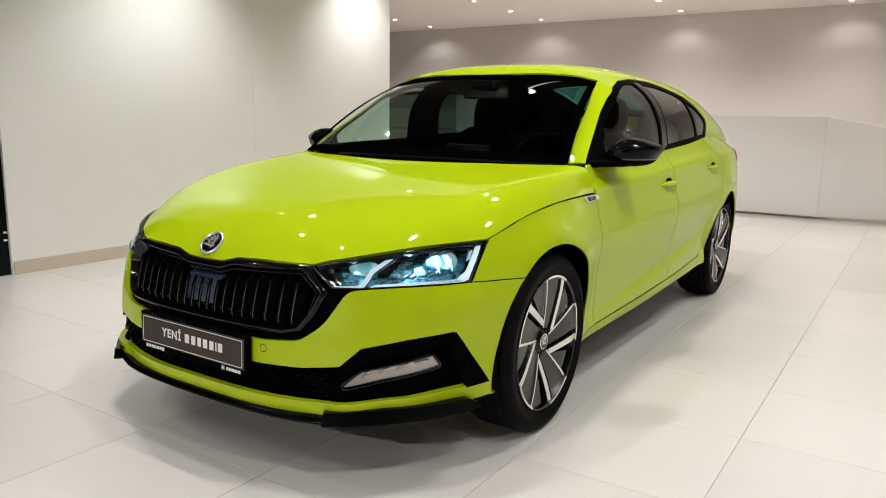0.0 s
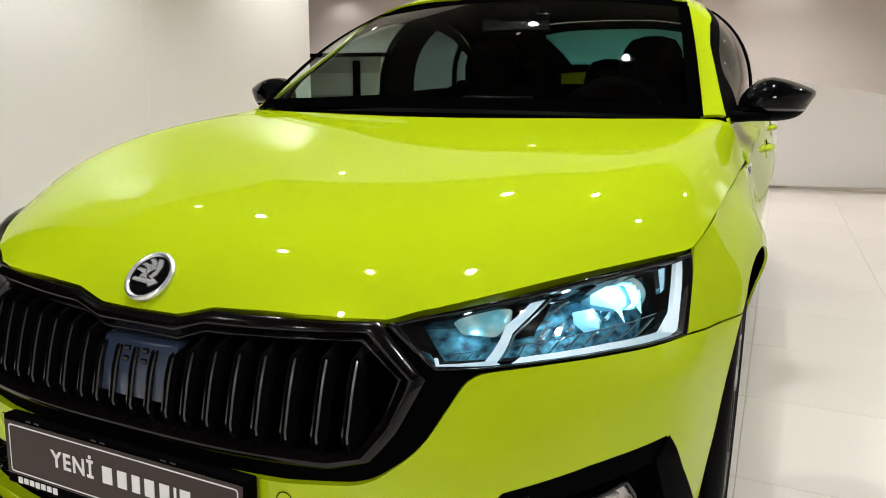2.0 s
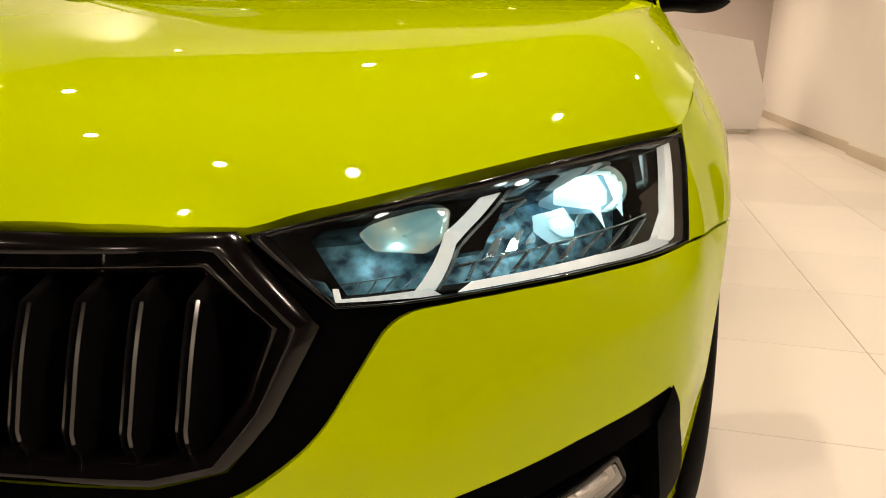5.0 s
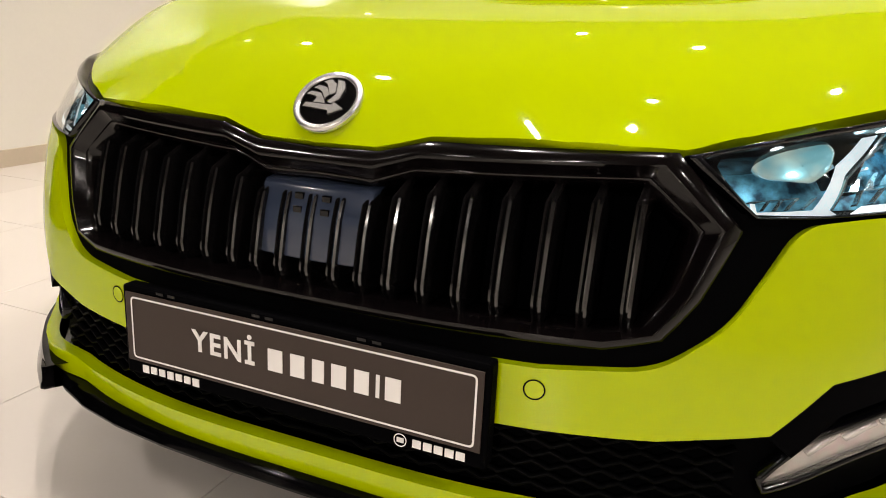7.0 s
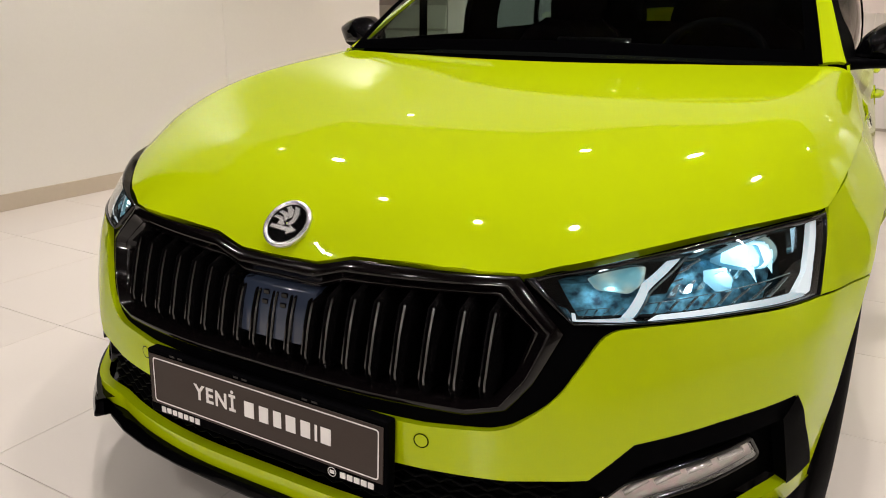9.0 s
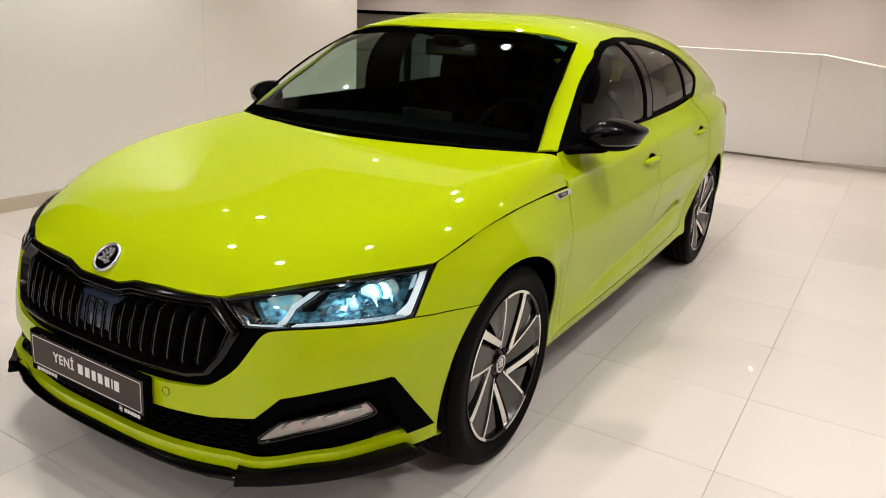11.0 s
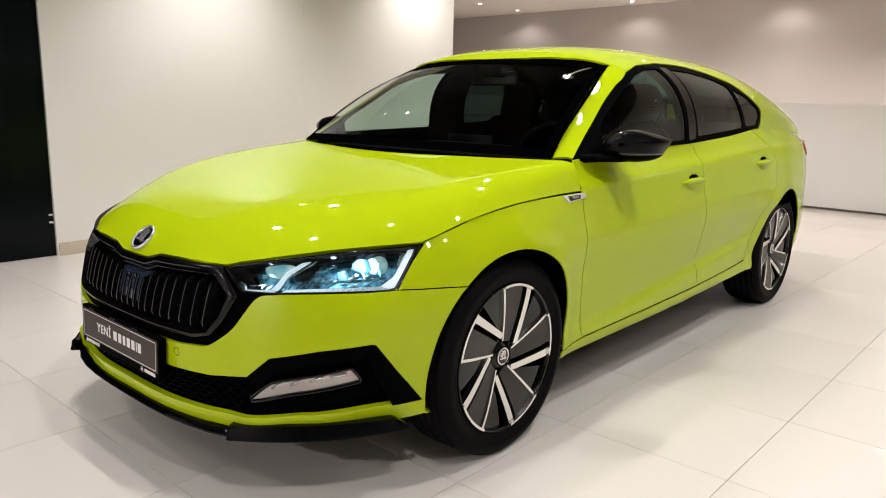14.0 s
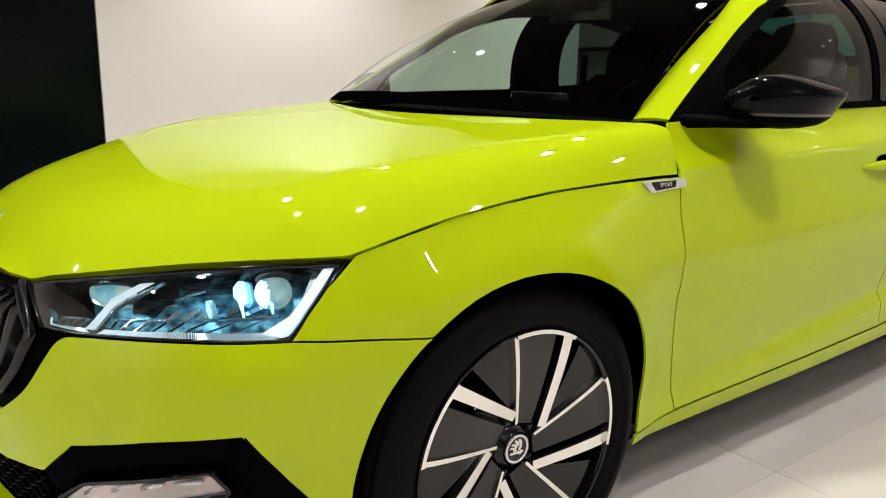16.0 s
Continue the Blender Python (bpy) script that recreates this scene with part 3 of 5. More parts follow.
def on_side(poly, r=0.0, closed=True):
    """Outline given by (y, height) on the cabin's side, in that surface's domain."""
    pts = rounded(poly, r, 4) if r else poly
    return [cab_surf.at_z(p[0], p[1]) for p in dense(pts, 0.04, closed)]


# roof with pillars
dlo_top = [(1.372, 0.953), (1.504, 1.034), (1.61, 1.096), (1.687, 1.142), (1.835, 1.232), (1.96, 1.288), (2.10, 1.324), (2.32, 1.345), (2.6, 1.345), (2.85, 1.318), (3.05, 1.278), (3.22, 1.222), (3.38, 1.160), (3.415, 1.132), (3.395, 1.080), (3.35, 1.040)]
roof_half = [cab_surf.at_x(x, y) for x, y in ((0, 1.84), (0.2, 1.848), (0.4, 1.872), (0.56, 1.918), (0.583, 1.935), (0.630, 1.70), (0.665, 1.52), (0.696, 1.38), (0.716, 1.314))]
roof_half += on_side(dlo_top, 0.0, False) + [cab_surf.at_z(y, z) for y, z in ((3.32, 1.015), (3.7, 1.0), (4.2, 0.975), (4.5, 0.95))]
roof_half += [cab_surf.at_x(0.55, 4.52), cab_surf.at_x(0.53, 4.3), cab_surf.at_x(0.54, 3.9), cab_surf.at_x(0.55, 3.5), cab_surf.at_x(0.5, 3.33), cab_surf.at_x(0.25, 3.28), (0, 3.27)]
part("roof", sheet(both(roof_half), cab_surf, 0.035, 0.008, 0.001, out=lambda q: (q.x * 0.6, 0, q.z - 0.8)), PAINT, car)


def windscreen(u, v):
    """u from -1 to 1 across, v from 0 at the cowl to 1 at the roof."""
    x = u * (0.725 + (0.589 - 0.725) * v)
    y0, y1 = 1.312 - 0.165 * (1 - u * u), 1.932 - 0.10 * (1 - u * u)
    z0, z1 = 0.947 + 0.012 * (1 - u * u), 1.313 + 0.034 * (1 - u * u)
    b = 0.035 * math.sin(math.pi * v)
    return (x, y0 + (y1 - y0) * v - b * 0.5, z0 + (z1 - z0) * v + b * 0.8)


part("windscreen", sheet([(-0.995, 0.0), (0.995, 0.0), (0.995, 0.99), (-0.995, 0.99)], windscreen, 0.07, 0.006, 0.0, out=(0, -1, 1)), GLASS, car)


def off(fn, lift):
    """The surface fn moved outwards by lift."""
    def g(u, v):
        e = 1e-3
        q = Vector(fn(u, v))
        n = (Vector(fn(u + e, v)) - Vector(fn(u - e, v))).cross(Vector(fn(u, v + e)) - Vector(fn(u, v - e))).normalized()
        if n.dot(Vector(outward(q))) < 0:
            n = -n
        return q + n * lift
    return g


def strip(rows, closed=False):
    """A skin over rows of points, each row as long as the others."""
    bm = bmesh.new()
    vs = [[bm.verts.new(p) for p in r] for r in rows]
    for a, b in zip(vs, vs[1:]):
        n = len(a)
        for k in range(n if closed else n - 1):
            bm.faces.new((a[k], a[(k + 1) % n], b[(k + 1) % n], b[k]))
    bmesh.ops.recalc_face_normals(bm, faces=bm.faces)
    return bm


def sweep(path, section, closed=False):
    """A bar along points in space; section gives (across, up) offsets; across is level."""
    rows = []
    n = len(path)
    for i, p in enumerate(path):
        t = (Vector(path[min(i + 1, n - 1)]) - Vector(path[max(i - 1, 0)])).normalized()
        side = t.cross(Vector((0, 0, 1)))
        side = side.normalized() if side.length > 1e-6 else Vector((1, 0, 0))
        up = side.cross(t)
        rows.append([Vector(p) + side * a + up * b for a, b in section])
    bm = strip(rows, True)
    bm.verts.ensure_lookup_table()
    m = len(section)
    bm.faces.new([bm.verts[k] for k in range(m)])
    bm.faces.new([bm.verts[len(rows) * m - m + k] for k in range(m)])
    bmesh.ops.recalc_face_normals(bm, faces=bm.faces)
    return bm


def loop_pair(outer, inner, step):
    """Two outlines with matching corners, made dense with matching points."""
    a, b = [], []
    n = len(outer)
    for i in range(n):
        p, q, r, s = (Vector(v) for v in (outer[i], outer[(i + 1) % n], inner[i], inner[(i + 1) % n]))
        k = max(1, int(max((q - p).length, (s - r).length) / step))
        a += [p.lerp(q, j / k) for j in range(k)]
        b += [r.lerp(s, j / k) for j in range(k)]
    return a, b


def ring(outer, inner, fn, profile, step=0.02):
    """A frame between two outlines on the surface fn; profile holds (share from outer to inner, lift)."""
    a, b = loop_pair(outer, inner, step)
    rows = [[off(fn, h)(*p.lerp(q, t)) for p, q in zip(a, b)] for t, h in profile]
    return strip(rows, True)


def ball(bm, centre, radii, useg=20, vseg=12, turn=None):
    m = Matrix.Translation(centre) @ (turn or Matrix()) @ Matrix.Diagonal((*radii, 1))
    bmesh.ops.create_uvsphere(bm, u_segments=useg, v_segments=vseg, radius=1, matrix=m)
    return bm


def words(text, size, depth, mat, parent, m, name="lettering", label="", bold=0.018):
    data = bpy.data.curves.new("letters", "FONT")
    data.body, data.size, data.extrude, data.align_x, data.align_y = text, size, depth, "CENTER", "CENTER"
    data.space_character, data.offset = 1.16, size * bold
    tmp = bpy.data.objects.new("letters", data)
    scene.collection.objects.link(tmp)
    me = bpy.data.meshes.new_from_object(tmp.evaluated_get(bpy.context.evaluated_depsgraph_get()))
    bpy.data.objects.remove(tmp)
    bm = bmesh.new()
    bm.from_mesh(me)
    bpy.data.meshes.remove(me)
    bm.transform(m)
    return part(name, bm, mat, parent, label, smooth=False)


SIDES = (1, -1)


def sided(bm, side):
    return bm if side > 0 else mirror_x(bm)


# dark strips that stand in for the shade in the gaps between the panels
SEAMS = [fender[:8], fender[7:13], [LAMP_OUT_B] + seam_y, front_door[3:7], front_door[6:8], rear_door[2:9], rear_door[8:10]]
for line in SEAMS:
    pts = [Vector(p) for p in dense(line, 0.03, False)]
    rows = [[], []]
    for k, p in enumerate(pts):
        d = (pts[min(k + 1, len(pts) - 1)] - pts[max(k - 1, 0)]).normalized() * 0.007
        for r, sgn in zip(rows, (0.1, -1) if line is SEAMS[0] else (1, -1)):
            r.append(off(flank, -0.0045)(p.x - sgn * d.y, p.y + sgn * d.x))
    for side in SIDES:
        part("panel_gap_seal", sided(strip(rows), side), DEEP, car)

# added black sheet that stands in for shade behind the nose panels, and wheel-arch liners
backing = [(0, 0.655), by_x(0.1, 0.655), by_x(0.3, 0.665), by_x(0.41, 0.665), by_x(0.60, 0.69), by_x(0.775, 0.735), by_x(0.795, 0.62), by_x(0.815, 0.45), by_x(0.825, 0.26), by_x(0.6, 0.255), by_x(0.3, 0.25), (0, 0.25)]
part("nose_carrier", sheet(both(backing), off(flank, -0.115), 0.05, 0.0, 0.0, out=outward), DEEP, car)
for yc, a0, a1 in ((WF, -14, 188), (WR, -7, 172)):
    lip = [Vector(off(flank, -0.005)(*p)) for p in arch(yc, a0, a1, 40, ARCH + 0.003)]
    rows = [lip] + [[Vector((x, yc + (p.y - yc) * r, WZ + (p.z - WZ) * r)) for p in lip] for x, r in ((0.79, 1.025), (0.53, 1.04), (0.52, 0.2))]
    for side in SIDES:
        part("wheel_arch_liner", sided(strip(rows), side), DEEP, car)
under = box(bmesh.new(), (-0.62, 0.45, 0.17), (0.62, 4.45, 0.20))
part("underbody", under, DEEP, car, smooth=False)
# Added tray that blocks light leaking between splitter and underbody.
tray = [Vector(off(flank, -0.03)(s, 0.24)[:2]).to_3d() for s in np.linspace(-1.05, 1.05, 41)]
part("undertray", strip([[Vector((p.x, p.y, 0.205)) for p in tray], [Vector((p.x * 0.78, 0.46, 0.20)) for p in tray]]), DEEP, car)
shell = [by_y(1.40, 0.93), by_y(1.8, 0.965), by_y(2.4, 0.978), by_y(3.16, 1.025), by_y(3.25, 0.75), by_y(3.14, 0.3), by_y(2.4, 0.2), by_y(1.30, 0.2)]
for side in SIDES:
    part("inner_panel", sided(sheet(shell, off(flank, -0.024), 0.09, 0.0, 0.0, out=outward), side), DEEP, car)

lining = [by_y(3.18, 1.035), by_y(3.7, 1.03), by_y(4.2, 1.0), by_y(4.45, 0.97), by_y(4.45, 0.6), by_y(3.18, 0.6)]
for side in SIDES:
    part("inner_panel", sided(sheet(lining, off(flank, -0.026), 0.08, 0.0, 0.0, out=outward), side), DEEP, car)

# grille
O = [(0, .656), (.085, .658), (.145, .674), (.412, .680), (.486, .604), (.455, .530), (.424, .488), (.366, .473), (0, .470)]
I = [(0, .622), (.075, .620), (.128, .638), (.385, .650), (.444, .602), (.428, .540), (.400, .500), (.36, .493), (0, .492)]
IPOLY = list(I)
O, I = ([by_x(x, z) for x, z in L] for L in (O, I))


def mirrored_pair(L):
    return list(L) + [(-p[0], p[1]) for p in reversed(L[1:-1])]


grille = part("grille", ring(mirrored_pair(O), mirrored_pair(I), flank, [(0, -0.03), (0.0, -0.003), (0.04, 0.0002), (0.45, 0.0042), (0.51, 0.0040), (0.57, 0.0005), (0.82, -0.012), (0.86, -0.0115), (0.92, -0.013), (0.97, -0.017), (1.0, -0.018), (1.0, -0.075)]), FRAME_BLACK, car, "gloss black hexagonal grille frame", crisp=55)
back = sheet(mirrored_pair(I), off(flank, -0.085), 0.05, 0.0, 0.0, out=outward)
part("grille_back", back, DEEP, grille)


def opening(x):
    """Lowest and highest point of the grille's opening at this x."""
    x, n = abs(x), len(IPOLY)
    zs = []
    for (x0, z0), (x1, z1) in zip(IPOLY, IPOLY[1:]):
        if min(x0, x1) <= x <= max(x0, x1) and x0 != x1:
            zs.append(z0 + (z1 - z0) * (x - x0) / (x1 - x0))
    return min(zs), max(zs)


def slat(x):
    """One upright fin with two ribs on its front, bent back sharply at the top."""
    zb, zt = opening(x)
    knee = zt - 0.026
    sec = [(-0.0062, -0.060), (-0.0064, -0.006), (-0.0058, -0.001), (-0.0026, 0.0), (-0.0010, -0.009), (0.0010, -0.009), (0.0026, 0.0), (0.0058, -0.001), (0.0064, -0.006), (0.0062, -0.060)]
    rows = []
    for k in range(13):
        if k < 11:
            z = zb - 0.004 + (knee - zb + 0.004) * k / 10
            back_off = -0.004 - 0.014 * max(0, 0.15 - k / 10) / 0.15 - 0.004 * (k / 10) ** 4
        else:
            z, back_off = ((knee + 0.006, -0.022), (zt + 0.004, -0.075))[k - 11]
        p = Vector(flank(*by_x(x, min(z, knee))))
        thin = 1.0 if k < 11 else (0.8, 0.5)[k - 11]
        rows.append([(p.x + a * thin, p.y - d * (1 if k < 11 else 0.3) - back_off, z) for a, d in sec])
    return strip(rows)


for x in (0.0, 0.038, 0.075, 0.112, 0.155, 0.198, 0.242, 0.289, 0.337, 0.382):
    for side in SIDES if x else (1,):
        part("slat", slat(side * x), FIN, grille, crisp=30)
RADAR = material("radar_cover", (0.027, 0.038, 0.066), 0.16, 0.0, 0.3)
rows = []
for z, dy in ((0.519, 0.022), (0.5195, 0.0060), (0.522, 0.0040), (0.57, 0.0045), (0.603, 0.0075), (0.608, 0.011), (0.611, 0.030)):
    y0 = flank(0.0, z)[1] + 0.0045 + dy
    rows.append([(x, y0 + 0.9 * x * x + (0.012 if abs(x) > 0.079 else 0), z) for x in (-0.080, -0.0785, -0.06, -0.03, 0, 0.03, 0.06, 0.0785, 0.080)])
radar = part("radar_cover", strip(rows), RADAR, grille, "bluish translucent sensor cover", crisp=50)
for x in (-0.0195, 0.0195):
    for z in (0.578, 0.594):
        y0 = flank(0.0, z)[1] + 0.008
        part("sensor_mark", box(bmesh.new(), (x - 0.006, y0, z - 0.004), (x + 0.006, y0 + 0.006, z + 0.004), 0.001), GLOSS, radar, smooth=False)

# matt surround between the grille frame, the lamp and the bumper skin
sur = [(0, .475), by_x(.36, .478), by_x(.42, .49), by_x(.45, .535), by_x(.478, .60), by_x(.418, .672), by_x(.485, .622), by_x(.56, .622), by_x(.60, .622), by_x(.545, .606), by_x(.522, .563), by_x(.494, .505), by_x(.425, .450), by_x(.30, .440), (0, .439)]
part("grille_surround", sheet(both(sur), off(flank, -0.012), 0.02, 0.02, 0.0, out=outward), MATT, car)
# lower intake with mesh bars, fog lamps and corner trims
part("lower_intake", sheet(both(intake_half), off(flank, -0.035), 0.04, 0.0, -0.004, out=outward), MATT, car)
INTAKE = material("intake_plastic", (0.0014, 0.0014, 0.0016), 0.4, 0, 0, 0.2, 400, spec=0.025)
for k in range(6):
    xs = np.linspace(-0.52, 0.52, 53)
    path = [off(flank, -0.024)(*by_x(x, 0.282 + 0.0145 * k + (0.0045 if (q + k) % 2 else -0.0045) * min(1, max(0, (abs(x) - 0.02) * 20)))) for q, x in enumerate(xs)]
    part("intake_bar", sweep(path, [(-0.008, -0.0015), (0.003, -0.0022), (0.004, 0.0), (0.003, 0.0022), (-0.008, 0.0015)]), INTAKE, car)
band = [by_x(.540, .385), by_x(.597, .444), by_x(.70, .468), by_x(.793, .483), by_x(.803, .446), by_x(.70, .428), by_x(.615, .404), by_x(.570, .358)]
blade = [by_x(.795, .483), by_x(.815, .40), by_x(.832, .287), by_x(.800, .285), by_x(.792, .36), by_x(.780, .447)]
FOGQ = [(.550, .322), (.600, .364), (.755, .402), (.767, .368)]
fogp = rounded([by_x(x, z) for x, z in FOGQ], 0.006, 3)
FILM = material("fog_reflector_film", (0.42, 0.355, 0.33), 0.28, 0.6, spec=1.0)
_n = FILM.node_tree
_b = _n.nodes["Principled BSDF"]
_tx, _mp = _n.nodes.new("ShaderNodeTexNoise"), _n.nodes.new("ShaderNodeMapRange")
_tx.inputs["Scale"].default_value = 22
_mp.inputs["To Min"].default_value, _mp.inputs["To Max"].default_value = 280, 760
_g = _n.nodes.new("ShaderNodeNewGeometry")
_n.links.new(_g.outputs["Position"], _tx.inputs["Vector"])
_n.links.new(_tx.outputs["Fac"], _mp.inputs["Value"])
_n.links.new(_mp.outputs[0], _b.inputs["Thin Film Thickness"])
_b.inputs["Thin Film IOR"].default_value = 2.3
FOG_FACET = material("fog_facet_chrome", (0.66, 0.62, 0.60), 0.22, 0.7)
for side in SIDES:
    part("bumper_corner_trim", sided(sheet(band, off(flank, -0.004), 0.025, 0.02, 0.0005, out=outward), side), MATT, car)
    part("bumper_corner_blade", sided(sheet(blade, off(flank, 0.001), 0.02, 0.025, 0.0005, out=outward), side), MATT, car)
    fog = part("fog_lamp", sided(ring(shrink(fogp, -0.012), fogp, flank, [(0, -0.034), (0.1, -0.020), (0.6, -0.016), (1, -0.022), (1, -0.04)]), side), GLOSS, car)
    part("fog_reflector", sided(sheet(fogp, off(flank, -0.027), 0.02, 0.0, 0.0, out=outward), side), FILM, fog, "iridescent reflector behind clear lens")
    for k in range(4):
        a, b = by_x(0.60 + 0.04 * k, 0.350 + 0.011 * k), by_x(0.628 + 0.04 * k, 0.384 + 0.006 * k - 0.012)
        path = [off(flank, -0.026 + 0.004 * t)(a[0] + (b[0] - a[0]) * t, a[1] + (b[1] - a[1]) * t) for t in (0, 0.5, 1)]
        part("fog_facet", sided(sweep(path, [(-0.006, -0.002), (0.006, -0.002), (0.004, 0.004), (-0.004, 0.004)]), side), FOG_FACET, fog)
    part("fog_lens", sided(sheet(fogp, off(flank, -0.018), 0.03, 0.0, 0.0, out=outward), side), LENS, fog)

# splitter under the nose, and the raised wings at its corners
def blade_rows(line, section):
    """Cross sections along a plan line from the middle outwards; section gives (inwards, height) pairs by the share of the way."""
    pts = [Vector(p) for p in dense(line, 0.02, False)]
    rows = []
    for k, p in enumerate(pts):
        d = (pts[min(k + 1, len(pts) - 1)] - pts[max(k - 1, 0)]).normalized()
        n = Vector((-d.y, d.x))
        rows.append([(p.x + n.x * a, p.y + n.y * a, z) for a, z in section(k / (len(pts) - 1))])
    return rows


half = [(0.0, 0.024), (0.12, 0.025), (0.24, 0.030), (0.34, 0.041), (0.43, 0.060), (0.50, 0.086), (0.55, 0.115)]
mid_line = [(-x, y) for x, y in reversed(half[1:])] + half
part("splitter", strip(blade_rows(mid_line, lambda t: [(0.07, 0.226), (0.010, 0.2245), (0.004, 0.2205), (0.0, 0.210), (0.002, 0.205), (0.008, 0.203), (0.07, 0.200)])), MIRROR_BLACK, car, "gloss black front splitter", crisp=40)
corner = rounded([(0.510, 0.078), (0.523, 0.062), (0.604, 0.117), (0.697, 0.203), (0.771, 0.299), (0.820, 0.382), (0.849, 0.457)], [0, 0.004, 0.05, 0.05, 0.05, 0.05, 0], 4, False)


def wing_section(t):
    up = 0.247 + 0.012 * min(1, t * 2.5) - 0.026 * max(0, (t - 0.93) / 0.07)
    low = 0.210 + 0.012 * t * t
    return [(0.07, up - 0.004), (0.020, up), (0.012, up - 0.001), (0.001, low + 0.010), (0.0, low + 0.004), (0.006, low), (0.07, low)]


rows = blade_rows(corner, wing_section)
for side in SIDES:
    bm = strip(rows)
    bm.verts.ensure_lookup_table()
    n = len(rows[0])
    for k in (0, len(rows) - 1):
        bm.faces.new([bm.verts[k * n + q] for q in range(n)])
    bmesh.ops.recalc_face_normals(bm, faces=bm.faces)
    part("splitter_wing", sided(bm, side), MIRROR_BLACK, car, "gloss black raised splitter corner", crisp=35)

# parking sensors
for side in SIDES:
    p, e = off(flank, 0.0012), by_x(0.2985 if side > 0 else 0.319, 0.418)
    rows = [[p(e[0] + r * math.cos(t), e[1] + r * math.sin(t)) for t in np.linspace(0, 2 * math.pi, 24, endpoint=False)] for r in (0.0108, 0.0126)]
    part("parking_sensor", sided(strip(rows, True), side), MATT, car)
    disc = sheet([(e[0] + 0.0105 * math.cos(t), e[1] + 0.0105 * math.sin(t)) for t in np.linspace(0, 2 * math.pi, 20, endpoint=False)], p, 0.01, 0.002, 0, out=outward)
    part("parking_sensor", sided(disc, side), PAINT, car)

# plate with holder
PLATE_GREY = material("plate_taupe_print", (0.040, 0.028, 0.023), 0.4, 0, 0.0, 0.15, 200, spec=0.25)
WHITE_INK = material("white_print", (0.82, 0.80, 0.78), 0.5)
PT = Matrix.Translation((-0.006, 0.016, 0.389)) @ Euler((radians(90 - 2.0), 0, radians(-0.3))).to_matrix().to_4x4()


def on_plate(bm):
    bm.transform(PT)
    return bm


holder = part("plate_holder", on_plate(box(bmesh.new(), (-0.266, -0.064, -0.024), (0.266, 0.064, 0.0), 0.004)), MATT, car, "black plate holder", smooth=False)
part("plate", on_plate(box(bmesh.new(), (-0.259, -0.043, 0.0002), (0.259, 0.055, 0.0022), 0.0008)), PLATE_GREY, holder, "dark taupe show plate with white letters", smooth=False)
fr_o = rounded([(-0.249, -0.038), (0.252, -0.038), (0.252, 0.050), (-0.249, 0.050)], 0.007, 4)
fr_i = rounded([(-0.2465, -0.0355), (0.2495, -0.0355), (0.2495, 0.0475), (-0.2465, 0.0475)], 0.005, 4)
bm = strip([[(x, y, 0.0030) for x, y in fr_o], [(x, y, 0.0030) for x, y in fr_i]], True)
part("plate_border", on_plate(bm), WHITE_INK, holder)
words("YENİ", 0.0405, 0.0003, WHITE_INK, holder, PT @ Matrix.Translation((-0.094, 0.0075, 0.0030)) @ Matrix.Diagonal((0.96, 1, 1, 1)), bold=0.024)
for k in range(7):
    w = (0.031, 0.029, 0.024, 0.029, 0.028, 0.007, 0.029)[k]
    x0 = -0.028 + (0, 0.0335, 0.0655, 0.0920, 0.1235, 0.1545, 0.1645)[k]
    part("plate_bar", on_plate(box(bmesh.new(), (x0 + w * 0.10, -0.0065, 0.0024), (x0 + w * 0.80, 0.0225, 0.0032))), WHITE_INK, holder, smooth=False)
for k in range(7):
    part("holder_bar", on_plate(box(bmesh.new(), (-0.236 + 0.0145 * k, -0.0585 + (0.001 if k % 3 else 0), 0.0), (-0.236 + 0.0145 * k + 0.0105, -0.0475, 0.0012))), WHITE_INK, holder, smooth=False)
for k in range(5):
    part("holder_bar", on_plate(box(bmesh.new(), (0.176 + 0.0136 * k, -0.0585, 0.0), (0.176 + 0.0136 * k + 0.0108, -0.0485, 0.0012))), WHITE_INK, holder, smooth=False)
bm = strip([[(0.160 + r * math.cos(t), -0.0535 + r * math.sin(t), 0.001) for t in np.linspace(0, 2 * math.pi, 24, endpoint=False)] for r in (0.0085, 0.0072)], True)
part("holder_ring", on_plate(bm), WHITE_INK, holder, smooth=False)
part("holder_bar", on_plate(box(bmesh.new(), (0.1555, -0.0565, 0.0004), (0.1645, -0.0505, 0.0011))), WHITE_INK, holder, smooth=False)
for x in (-0.205, -0.185, 0.0 - 0.05, -0.03, 0.10, 0.12):
    part("holder_clip", on_plate(box(bmesh.new(), (x, 0.0585, -0.004), (x + 0.012, 0.0622, 0.0012))), GLOSS, holder, smooth=False)

# bonnet badge
bp = Vector(hood_surf(-0.004, 0.1165))
bn = (Vector(hood_surf(0.006, 0.1165)) - bp).cross(Vector(hood_surf(0, 0.142)) - Vector(hood_surf(0, 0.102))).normalized()
bn = bn if bn.z > 0 else -bn
BT = Matrix.Translation(bp + bn * 0.002) @ bn.to_track_quat("Z", "Y").to_matrix().to_4x4()
SILVER = material("satin_silver", (0.72, 0.71, 0.70), 0.25, 0.85)


